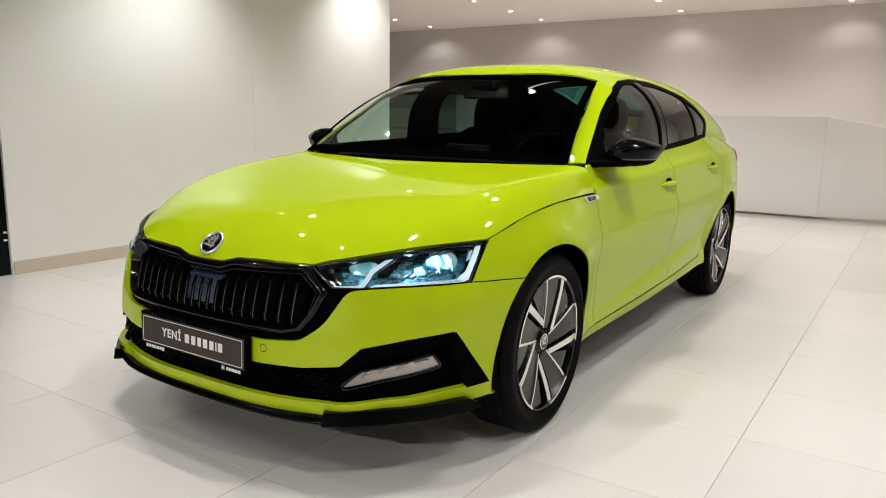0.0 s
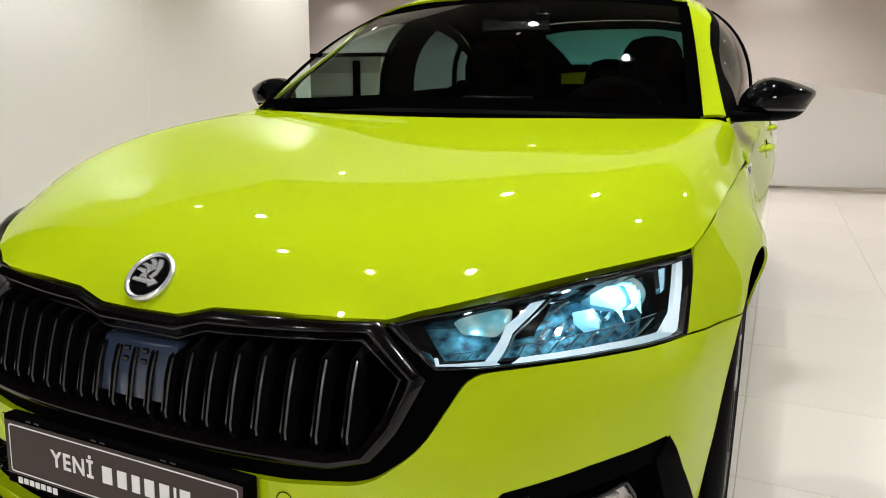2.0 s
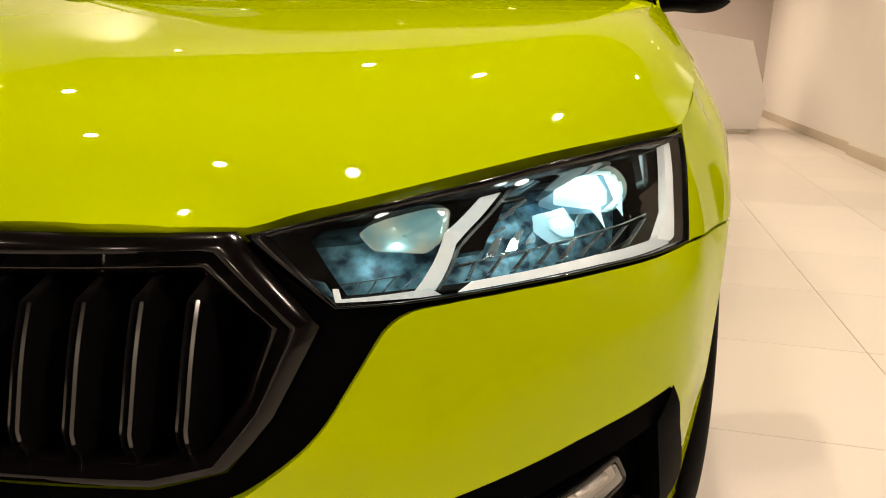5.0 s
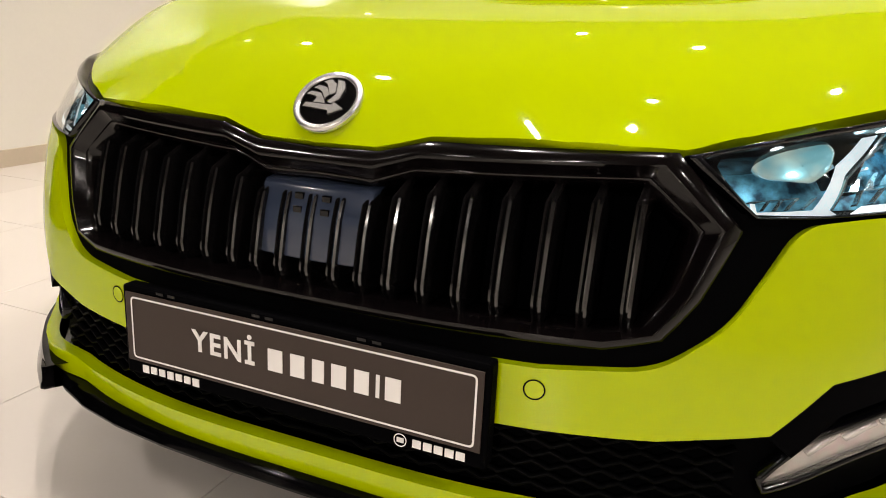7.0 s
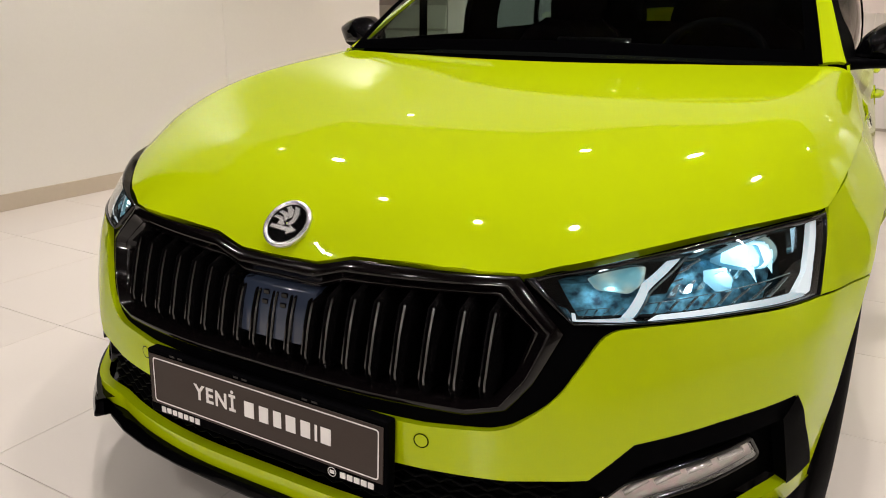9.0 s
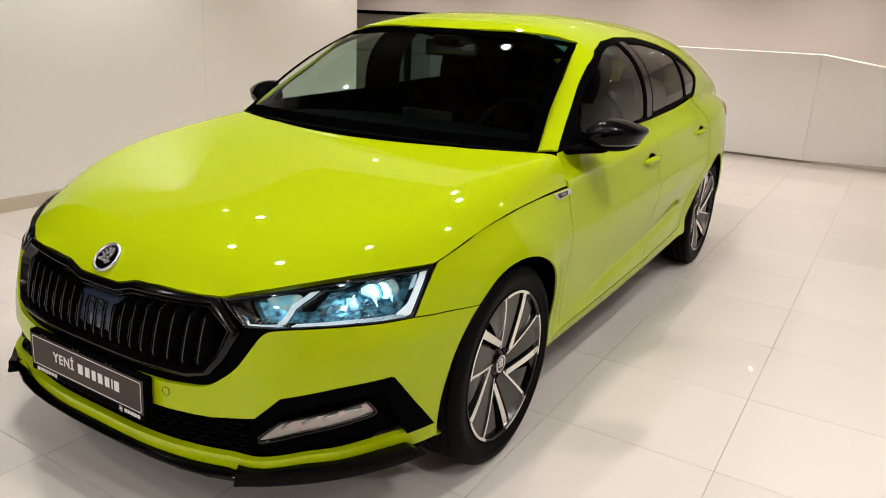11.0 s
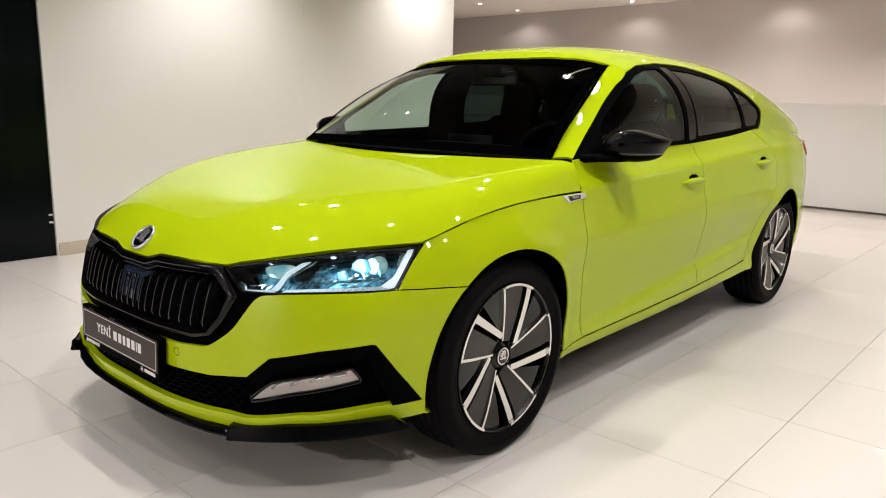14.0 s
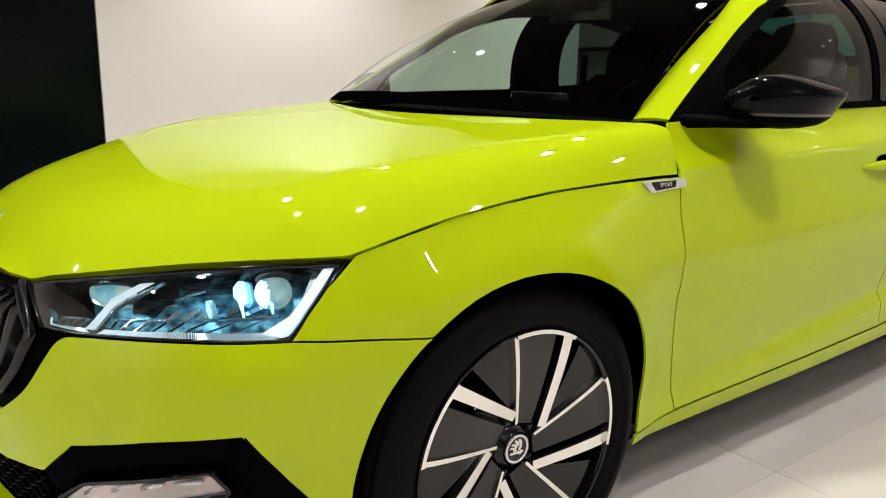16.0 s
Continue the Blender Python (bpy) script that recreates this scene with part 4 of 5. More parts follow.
def emblem(m, r, parent, name):
    """Silver ring with a dark face and a plain winged shape."""
    bm = lathe(bmesh.new(), [(r * 0.80, 0.0), (r * 0.82, 0.05 * r), (r * 0.90, 0.09 * r), (r * 0.98, 0.06 * r), (r, 0.0), (r, -0.1 * r)], 40, "z")
    bm.transform(m)
    b = part(name, bm, SILVER, parent, "round silver and black emblem")
    bm = lathe(bmesh.new(), [(0.001, 0.03 * r), (r * 0.81, 0.02 * r)], 40, "z")
    bm.transform(m)
    part("emblem_face", bm, GLOSS, b)
    bm = bmesh.new()
    flat = lambda u, v: (u, v, 0.05 * r)
    for poly in ([(-0.66, -0.26), (-0.62, -0.12), (0.20, -0.16), (0.22, -0.06), (0.56, -0.24), (0.20, -0.46), (0.16, -0.34)],
                 [(-0.40, -0.10), (-0.34, 0.06), (-0.46, 0.12), (-0.72, 0.16), (-0.60, 0.26), (-0.28, 0.22), (-0.12, 0.02), (-0.02, -0.12)],
                 [(-0.26, 0.25), (-0.40, 0.34), (-0.58, 0.38), (-0.44, 0.48), (-0.18, 0.42), (-0.02, 0.18), (-0.10, 0.04)],
                 [(-0.16, 0.45), (-0.24, 0.56), (-0.36, 0.60), (-0.16, 0.70), (0.06, 0.56), (0.14, 0.26), (0.00, 0.18)],
                 [(0.10, 0.58), (0.04, 0.70), (0.26, 0.66), (0.38, 0.40), (0.34, 0.06), (0.16, -0.10), (0.02, -0.08), (0.18, 0.20)]):
        vs = [bm.verts.new((x * r, y * r, 0.06 * r)) for x, y in poly]
        lo = [bm.verts.new((x * r, y * r, 0.01 * r)) for x, y in poly]
        bm.faces.new(vs)
        for k in range(len(vs)):
            bm.faces.new((vs[k], vs[k - 1], lo[k - 1], lo[k]))
    bmesh.ops.recalc_face_normals(bm, faces=bm.faces)
    bm.transform(m)
    part("emblem_wing", bm, SILVER, b, smooth=False)
    return b


emblem(BT, 0.046, car, "hood_badge")

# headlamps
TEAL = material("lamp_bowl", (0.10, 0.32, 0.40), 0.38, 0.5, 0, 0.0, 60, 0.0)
LED = material("led_guide", (0.84, 0.94, 1.0), 0.3, emit=0.65)
BEAM = material("beam_lens", (0.84, 0.95, 1.0), 0.2, emit=2.0)
HALO = material("reflector_glare", (0.35, 0.74, 0.92), 0.25, 0.3, emit=0.65)
DIM = material("dim_beam_lens", (0.20, 0.42, 0.45), 0.08, 0.3, 0.6, emit=0.5)
PRISM = material("clear_prism", (0.55, 0.72, 0.78), 0.12, 0.85)


def mottle(m, scale, dark, bright, socket, detail=5.0, stretch=(1, 1, 1)):
    """Lets a noise of its own drive one input of a material between two values or colours."""
    t = m.node_tree
    geo, mp, tx, ramp = (t.nodes.new("ShaderNode" + k) for k in ("NewGeometry", "Mapping", "TexNoise", "ValToRGB"))
    mp.inputs["Scale"].default_value = stretch
    tx.inputs["Scale"].default_value, tx.inputs["Detail"].default_value = scale, detail
    ramp.color_ramp.elements[0].position, ramp.color_ramp.elements[1].position = 0.36, 0.66
    ramp.color_ramp.elements[0].color, ramp.color_ramp.elements[1].color = dark, bright
    t.links.new(geo.outputs["Position"], mp.inputs["Vector"])
    t.links.new(mp.outputs[0], tx.inputs["Vector"])
    t.links.new(tx.outputs["Fac"], ramp.inputs["Fac"])
    t.links.new(ramp.outputs["Color"], t.nodes["Principled BSDF"].inputs[socket])


def glow_core(m, edge, core):
    """Emission that is strongest in the middle of its lens or glare facet and falls off to the rim."""
    t = m.node_tree
    tc, mp, gr, ramp = (t.nodes.new("ShaderNode" + k) for k in ("TexCoord", "Mapping", "TexGradient", "ValToRGB"))
    mp.inputs["Location"].default_value, mp.inputs["Scale"].default_value = (-1.0, -1.0, -1.0), (2.0, 2.0, 2.0)
    gr.gradient_type = "SPHERICAL"
    ramp.color_ramp.elements[0].color, ramp.color_ramp.elements[1].color = edge, core
    ramp.color_ramp.elements[0].position, ramp.color_ramp.elements[1].position = 0.0, 0.28
    t.links.new(tc.outputs["Generated"], mp.inputs["Vector"])
    t.links.new(mp.outputs[0], gr.inputs["Vector"])
    t.links.new(gr.outputs["Color"], ramp.inputs["Fac"])
    t.links.new(ramp.outputs["Color"], t.nodes["Principled BSDF"].inputs["Emission Color"])


glow_core(BEAM, (0.22, 0.55, 0.68, 1), (1.0, 1.0, 1.0, 1))
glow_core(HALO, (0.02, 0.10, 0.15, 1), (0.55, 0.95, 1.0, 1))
# The bowl's lit glints are put into its colour as blue-teal noise.
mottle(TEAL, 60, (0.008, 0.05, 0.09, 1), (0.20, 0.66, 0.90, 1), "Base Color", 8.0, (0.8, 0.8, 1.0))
mottle(LED, 420, (0.40, 0.52, 0.60, 1), (0.95, 1.0, 1.0, 1), "Emission Color", 2.0)
mottle(DIM, 26, (0.12, 0.48, 0.62, 1), (0.74, 0.84, 0.70, 1), "Emission Color", 2.0)


def lamp_at(a, b, lift):
    """a: 0 at the inner end to 1 at the outer; b: 0 at the bottom to 1 at the top."""
    k = min(3, max(0, int(a * 4)))
    lo = Vector(LAMP_BASE[k]).lerp(Vector(LAMP_BASE[k + 1]), a * 4 - k)
    hi = Vector(LAMP_TOP[k]).lerp(Vector(LAMP_TOP[k + 1]), a * 4 - k)
    p = lo.lerp(hi, b)
    return Vector(off(flank, lift)(p.x, p.y))


def lamp_sheet(poly, lift, step=0.06, depth=0.0):
    return sheet(poly, lambda a, b: lamp_at(a, b, lift), step, depth, 0.0, out=outward)


def toothed(poly, lift):
    """A light guide cut into fine prisms: glowing faces that look ahead, and the clear flanks between them."""
    n = len(poly) // 2
    if n > 2:
        return lamp_sheet(poly, lift, 0.06, 0.010), bmesh.new()
    (a0, b0), (a1, b1), (c1, d1), (c0, d0) = poly
    if abs(a1 - a0) + abs(b1 - b0) < 0.1:
        (a0, b0), (a1, b1), (c1, d1), (c0, d0) = (a1, b1), (c1, d1), (c0, d0), (a0, b0)
    lit, dark = bmesh.new(), bmesh.new()
    count = 110
    for k in range(count):
        t, u = k / count, (k + 1) / count
        p = [lamp_at(a + (c - a) * t, b + (d - b) * t, lift) for a, b, c, d in ((a0, b0, a1, b1), (c0, d0, c1, d1))]
        q = [lamp_at(a + (c - a) * u, b + (d - b) * u, lift) for a, b, c, d in ((a0, b0, a1, b1), (c0, d0, c1, d1))]
        m = [Vector((e.x, f.y, e.z)) for e, f in zip(q, p)]
        lit.faces.new([lit.verts.new(v) for v in (p[0], m[0], m[1], p[1])])
        dark.faces.new([dark.verts.new(v) for v in (m[0], q[0], q[1], m[1])])
    return lit, dark


def facing(poly, lift):
    """A reflector facet that looks straight ahead."""
    y = sum(lamp_at(a, b, lift).y for a, b in poly) / len(poly)
    flat = lambda a, b: (lamp_at(a, b, lift).x, y, lamp_at(a, b, lift).z)
    return sheet(poly, flat, 0.03, 0.004, 0.0, out=(0, -1, 0))


for side in SIDES:
    fr_o, fr_i = [(0, 0), (1, 0), (1, 1), (0, 1)], [(0.02, 0.03), (0.988, 0.03), (0.988, 0.94), (0.06, 0.94)]
    a, b = loop_pair(fr_o, fr_i, 0.05)
    prof = [(0, -0.03), (0, -0.002), (0.5, 0.001), (1, -0.003), (1, -0.10)]
    lamp = part("headlight", sided(strip([[lamp_at(*p.lerp(q, t), h) for p, q in zip(a, b)] for t, h in prof], True), side), GLOSS, car, "LED headlight in a black frame, lit")
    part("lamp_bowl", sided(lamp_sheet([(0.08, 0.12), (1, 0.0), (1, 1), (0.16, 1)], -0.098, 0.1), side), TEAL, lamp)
    part("lamp_mask", sided(lamp_sheet([(0.0, 0.0), (1, 0), (1, 0.13), (0.10, 0.16), (0.18, 1), (0.0, 1)], -0.060, 0.1), side), GLOSS, lamp)
    part("lamp_mask", sided(lamp_sheet([(0.52, 0.50), (0.58, 0.50), (0.70, 0.99), (0.56, 0.99)], -0.060, 0.1, 0.02), side), GLOSS, lamp)
    # light guides
    for poly, lift in (([(0.022, 0.035), (0.335, 0.045), (0.325, 0.130), (0.045, 0.12)], -0.011),
                       ([(0.375, 0.045), (0.965, 0.045), (0.935, 0.145), (0.430, 0.135)], -0.011),
                       ([(0.915, 0.125), (0.966, 0.06), (0.982, 0.08), (0.984, 0.93), (0.966, 0.93), (0.956, 0.34)], -0.010),
                       ([(0.285, 0.10), (0.340, 0.10), (0.645, 0.935), (0.605, 0.935)], -0.022),
                       ([(0.020, 0.05), (0.045, 0.05), (0.085, 0.25), (0.068, 0.26)], -0.012)):
        lit, dark = toothed(poly, lift - 0.004)
        guide = part("light_guide", sided(lit, side), LED, lamp, "white glowing light guide")
        part("guide_prism", sided(dark, side), PRISM, guide)
    part("guide_rib", sided(lamp_sheet([(0.345, 0.10), (0.352, 0.10), (0.668, 0.935), (0.658, 0.935)], -0.026, 0.06, 0.008), side), PRISM, lamp)
    part("guide_rib", sided(lamp_sheet([(0.03, 0.012), (0.97, 0.012), (0.97, 0.024), (0.03, 0.024)], -0.008, 0.06, 0.006), side), PRISM, lamp)
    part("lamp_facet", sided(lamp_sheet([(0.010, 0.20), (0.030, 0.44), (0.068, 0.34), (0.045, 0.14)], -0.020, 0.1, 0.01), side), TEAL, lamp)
    # slanting fins between the guides and the modules
    for k in range(12):
        a0 = 0.10 + 0.055 * k if k < 4 else 0.43 + 0.058 * (k - 4)
        tall = 0.30 if k < 4 else 0.34
        poly = [(a0, 0.15), (a0 + 0.004, 0.15), (a0 + 0.075, tall), (a0 + 0.070, tall)]
        part("lamp_fin", sided(lamp_sheet(poly, -0.022, 0.08, 0.008), side), PRISM, lamp)
    for poly in ([(0.10, 0.30), (0.30, 0.31), (0.30, 0.322), (0.11, 0.312)], [(0.45, 0.335), (0.93, 0.37), (0.93, 0.382), (0.46, 0.345)]):
        part("lamp_shelf", sided(lamp_sheet(poly, -0.030, 0.08, 0.02), side), PRISM, lamp)
    # inner projector: a flattened lens with cut corners, and its bright end block
    c, aim = lamp_at(0.468, 0.90, -0.058), Vector((0.30, -0.95, 0)).normalized()
    turn = aim.to_track_quat("Z", "Y").to_matrix().to_4x4()
    eight = rounded([(-0.044, -0.006), (-0.030, -0.023), (0.024, -0.025), (0.042, -0.008), (0.044, 0.016), (0.030, 0.025), (-0.030, 0.025), (-0.044, 0.014)], 0.006, 3)
    rows = [[Vector((x * k, y * k, h)) for x, y in eight] for k, h in ((1.05, -0.016), (1.0, 0.0), (0.94, 0.010), (0.78, 0.021), (0.52, 0.029), (0.25, 0.033), (0.02, 0.034))]
    bm = strip(rows, True)
    bm.transform(Matrix.Translation(c) @ turn)
    part("projector", sided(bm, side), DIM, lamp, "thick clear projector lens")
    part("projector_bezel", sided(lamp_sheet([(0.515, 0.66), (0.535, 0.70), (0.545, 0.97), (0.528, 0.97)], -0.046, 0.1, 0.02), side), PRISM, lamp)
    # outer projector: round lens that glares ahead; reflector lobes and spikes glow as painted glare
    ball_c = lamp_at(0.885, 0.80, -0.062)
    whole = ball(bmesh.new(), ball_c, (0.031, 0.031, 0.029), 32, 20)
    for ahead in (True, False):
        bm = whole.copy()
        bm.normal_update()
        bmesh.ops.delete(bm, geom=[f for f in bm.faces if ((f.calc_center_median() - ball_c).normalized().y < -0.55) != ahead], context="FACES")
        part("projector" if ahead else "projector_rim", sided(bm, side), BEAM if ahead else DIM, lamp, "glaring lit projector" if ahead else "")
    whole.free()
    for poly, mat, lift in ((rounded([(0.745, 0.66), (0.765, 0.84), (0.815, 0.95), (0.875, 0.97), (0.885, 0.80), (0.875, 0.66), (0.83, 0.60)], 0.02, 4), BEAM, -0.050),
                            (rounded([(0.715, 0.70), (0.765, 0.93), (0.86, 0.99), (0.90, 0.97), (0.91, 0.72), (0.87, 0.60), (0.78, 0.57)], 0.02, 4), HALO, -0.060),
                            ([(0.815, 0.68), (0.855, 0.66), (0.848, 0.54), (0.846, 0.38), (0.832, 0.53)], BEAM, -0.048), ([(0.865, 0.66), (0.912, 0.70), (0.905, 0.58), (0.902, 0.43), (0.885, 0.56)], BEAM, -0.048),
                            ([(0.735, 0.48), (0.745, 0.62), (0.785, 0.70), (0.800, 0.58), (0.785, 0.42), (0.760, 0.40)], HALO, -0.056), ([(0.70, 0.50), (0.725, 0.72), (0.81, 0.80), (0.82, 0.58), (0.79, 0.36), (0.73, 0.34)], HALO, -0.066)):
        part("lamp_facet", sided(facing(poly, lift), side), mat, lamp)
    # clear blades of the inner reflector
    for k in range(5):
        a0 = 0.60 + 0.055 * k
        poly = [(a0, 0.44 + 0.02 * k), (a0 + 0.030, 0.44 + 0.02 * k), (a0 + 0.075, 0.66 + 0.02 * k), (a0 + 0.060, 0.66 + 0.02 * k)]
        part("lamp_facet", sided(lamp_sheet(poly, -0.085, 0.03, 0.01), side), PRISM, lamp)
    part("lamp_facet", sided(lamp_sheet([(0.952, 0.62), (0.968, 0.66), (0.968, 0.92), (0.945, 0.97)], -0.04, 0.1, 0.01), side), PRISM, lamp)
    for a0, b0 in ((0.66, 0.80), (0.70, 0.86), (0.62, 0.66)):
        part("lamp_facet", sided(lamp_sheet([(a0, b0), (a0 + 0.05, b0 + 0.05), (a0 + 0.05, b0 + 0.075), (a0, b0 + 0.03)], -0.07, 0.1, 0.006), side), PRISM, lamp)
    for spot_a, spot_b, watts in ((0.74, 0.58, 0.16), (0.36, 0.62, 0.09)):
        glow = bpy.data.lights.new("headlight_led", "POINT")
        glow.energy, glow.shadow_soft_size, glow.color = watts, 0.008, (0.78, 0.93, 1.0)
        at = lamp_at(spot_a, spot_b, -0.04)
        new("headlight_led", glow).location = (at.x * side, at.y, at.z)
    part("lens", sided(lamp_sheet([(0.01, 0.02), (0.99, 0.02), (0.99, 0.95), (0.05, 0.95)], -0.003, 0.06), side), LENS, lamp, "clear lamp lens")

# side windows with black frames
dlo_bottom = [(3.16, 1.038), (2.8, 1.010), (2.36, 0.987), (1.8, 0.974)]
dlo = dlo_top + dlo_bottom
dlo_d = on_side(dlo)


def window(poly, mat, name, parent, side, lift=-0.008, depth=0.004):
    p = on_side(poly, 0.02)
    return part(name, sided(sheet(p, off(cab_surf, lift), 0.05, depth, 0.0, out=lambda q: (1, 0, 0.3)), side), mat, parent)


glass_front = [(1.555, 0.980), (2.285, 1.002), (2.262, 1.320), (2.13, 1.310), (2.0, 1.278), (1.87, 1.226), (1.765, 1.166), (1.715, 1.137), (1.66, 1.105), (1.60, 1.066)]
glass_rear = [(2.42, 1.014), (3.06, 1.048), (2.97, 1.262), (2.83, 1.292), (2.6, 1.318), (2.385, 1.322)]
glass_quarter = [(3.10, 1.052), (3.32, 1.060), (3.375, 1.112), (3.365, 1.143), (3.20, 1.207), (3.01, 1.252)]
for side in SIDES:
    bm = sheet(dlo_d, off(cab_surf, -0.004), 0.04, 0.012, 0.0, [on_side(g, 0.02) for g in (glass_front, glass_rear, glass_quarter)], lambda q: (1, 0, 0.3))
    frame_ob = part("window_frame", sided(bm, side), MATT, car, "black side window surround")
    window(glass_front, SIDEGLASS, "window_pane", frame_ob, side)
    window([(2.312, 0.998), (2.392, 1.004), (2.364, 1.326), (2.286, 1.326)], MIRROR_BLACK, "pillar_cover", frame_ob, side, -0.001, 0.005)
    window(glass_rear, PRIVACY, "window_pane", frame_ob, side)
    window(glass_quarter, PRIVACY, "window_pane", frame_ob, side)

# windscreen border and cowl
wo = [(-0.998, 0.004), (0.998, 0.004), (0.998, 0.992), (-0.998, 0.992)]
wi = [(-0.945, 0.07), (0.945, 0.07), (0.945, 0.93), (-0.945, 0.93)]
a, b = loop_pair(wo, wi, 0.08)
rows = [[Vector(windscreen(*p.lerp(q, t))) + Vector((0, -0.6, 0.8)) * 0.003 for p, q in zip(a, b)] for t in (0, 1)]
part("windscreen_border", strip(rows, True), DEEP, car)
rows = [[(x, yy + (1.312 - 0.165 * (1 - (x / 0.725) ** 2)), 0.930 + zz + 0.010 * (1 - (x / 0.725) ** 2)) for x in np.linspace(-0.73, 0.73, 41)] for yy, zz in ((-0.045, -0.012), (-0.02, -0.014), (0.0, 0.004), (0.012, 0.012))]
part("cowl", strip(rows), DEEP, car)
# rear window, tail and hatch
rw = [(0, 3.30)] + [cab_surf.at_x(x, y) for x, y in ((0.25, 3.31), (0.49, 3.36), (0.535, 3.52), (0.525, 3.9), (0.515, 4.22), (0.25, 4.26))] + [(0, 4.27)]
part("rear_window", sheet(both(rw), off(cab_surf, -0.004), 0.08, 0.006, 0.0, out=(0, 0, 1)), TINTED, car)
rim = dense(both(rw), 0.06)
part("rear_window_border", ring(shrink(rim, -0.025), shrink(rim, 0.15), cab_surf, [(0, -0.014), (1, -0.014)], 0.06), DEEP, car)
TAIL_S = float(CS[-1])


def rear(u, z):
    """The tail's outside, at u metres along it from the middle."""
    p = flank(TAIL_S - abs(u), z)
    return (p[0] if u >= 0 else -p[0], p[1], p[2])


part("tailgate", sheet(both([(0, 0.975), (0.62, 0.975), (0.66, 0.80), (0.66, 0.56), (0, 0.56)]), rear, 0.06, 0.02, 0.0015, out=(0, 1, 0)), PAINT, car)
part("rear_bumper", sheet(both([(0, 0.558), (0.70, 0.558), (0.72, 0.30), (0.4, 0.25), (0, 0.25)]), rear, 0.06, 0.02, 0.0015, out=(0, 1, 0)), PAINT, car)
hl = [(0, 4.275)] + [cab_surf.at_x(x, y) for x, y in ((0.25, 4.265), (0.52, 4.225), (0.55, 4.52))] + [(0, 4.60)]
part("hatch", sheet(both(hl), cab_surf, 0.08, 0.02, 0.001, out=(0, 0, 1)), PAINT, car)
rows = []
for k in range(-11, 12):
    x = abs(k) * 0.05
    top, low = Vector(cab_surf(*cab_surf.at_x(x, 4.595 - 0.075 * (x / 0.55) ** 2))), Vector(rear(x * 1.13, 0.972))
    row = [top, top.lerp(low, 0.5) + Vector((0, 0.02, 0)), low]
    rows.append([(p.x if k >= 0 else -p.x, p.y, p.z) for p in row])
part("hatch_lip", strip(rows), PAINT, car)
TAIL = material("red_lamp_plastic", (0.45, 0.01, 0.012), 0.15, 0, 0.6)
tail = [by_y(4.16, 0.935), by_y(4.40, 0.95), (5.35, 0.95), (5.35, 0.84), by_y(4.44, 0.82), by_y(4.24, 0.865)]
for side in SIDES:
    part("tail_lamp", sided(sheet(tail, off(flank, 0.007), 0.03, 0.015, 0.0, out=outward), side), TAIL, car)

# mirrors
front_view = rounded([(0.785, 0.945), (0.795, 1.016), (0.858, 1.066), (0.925, 1.052), (1.000, 1.022), (0.958, 0.950), (0.90, 0.936)], [0.02, 0.03, 0.06, 0.05, 0.02, 0.03, 0.03], 5)
mc = Vector((0.885, 1.005))


def mirror_rows(keep, levels, lift=0.0):
    rows = []
    for y, k in levels:
        row = []
        for x, z in front_view:
            p = mc + (Vector((x, z)) - mc) * (k + lift)
            row.append((p.x, y + max(0, p.x - 0.785) * 0.42, p.y))
        rows.append(row)
    return rows


LEVELS = [(1.475, 0.10), (1.478, 0.34), (1.49, 0.60), (1.51, 0.80), (1.54, 0.93), (1.575, 1.0), (1.61, 1.0), (1.625, 0.985), (1.626, 0.93), (1.615, 0.90), (1.614, 0.05)]
for side in SIDES:
    mirror = part("wing_mirror", sided(strip(mirror_rows(0, LEVELS), True), side), MIRROR_BLACK, car, "gloss black wing mirror")
    for z0, z1, mat, label in ((0.0, 0.966, MATT, ""), (0.966, 0.973, FIN, "smoked indicator strip")):
        bm = strip(mirror_rows(0, LEVELS[1:8], 0.014), True)
        for z, up in ((z0, -1), (z1, 1)):
            bmesh.ops.bisect_plane(bm, geom=bm.verts[:] + bm.edges[:] + bm.faces[:], plane_co=(0, 0, z), plane_no=(0, 0, up), clear_outer=True)
        part("mirror_lower_shell" if mat is MATT else "mirror_indicator", sided(bm, side), mat, mirror, label)
    rows = []
    for x, y0, y1, z0, z1 in ((0.765, 1.40, 1.60, 0.935, 0.965), (0.79, 1.405, 1.60, 0.935, 0.965), (0.83, 1.45, 1.60, 0.938, 0.962), (0.88, 1.52, 1.62, 0.938, 0.960)):
        rows.append([(x, y0, z0 + 0.008), (x, y0 + 0.02, z0), (x, y1, z0), (x, y1, z1), (x, y0 + 0.02, z1), (x, y0, z1 - 0.008)])
    part("mirror_foot", sided(strip(rows, True), side), MATT, mirror)

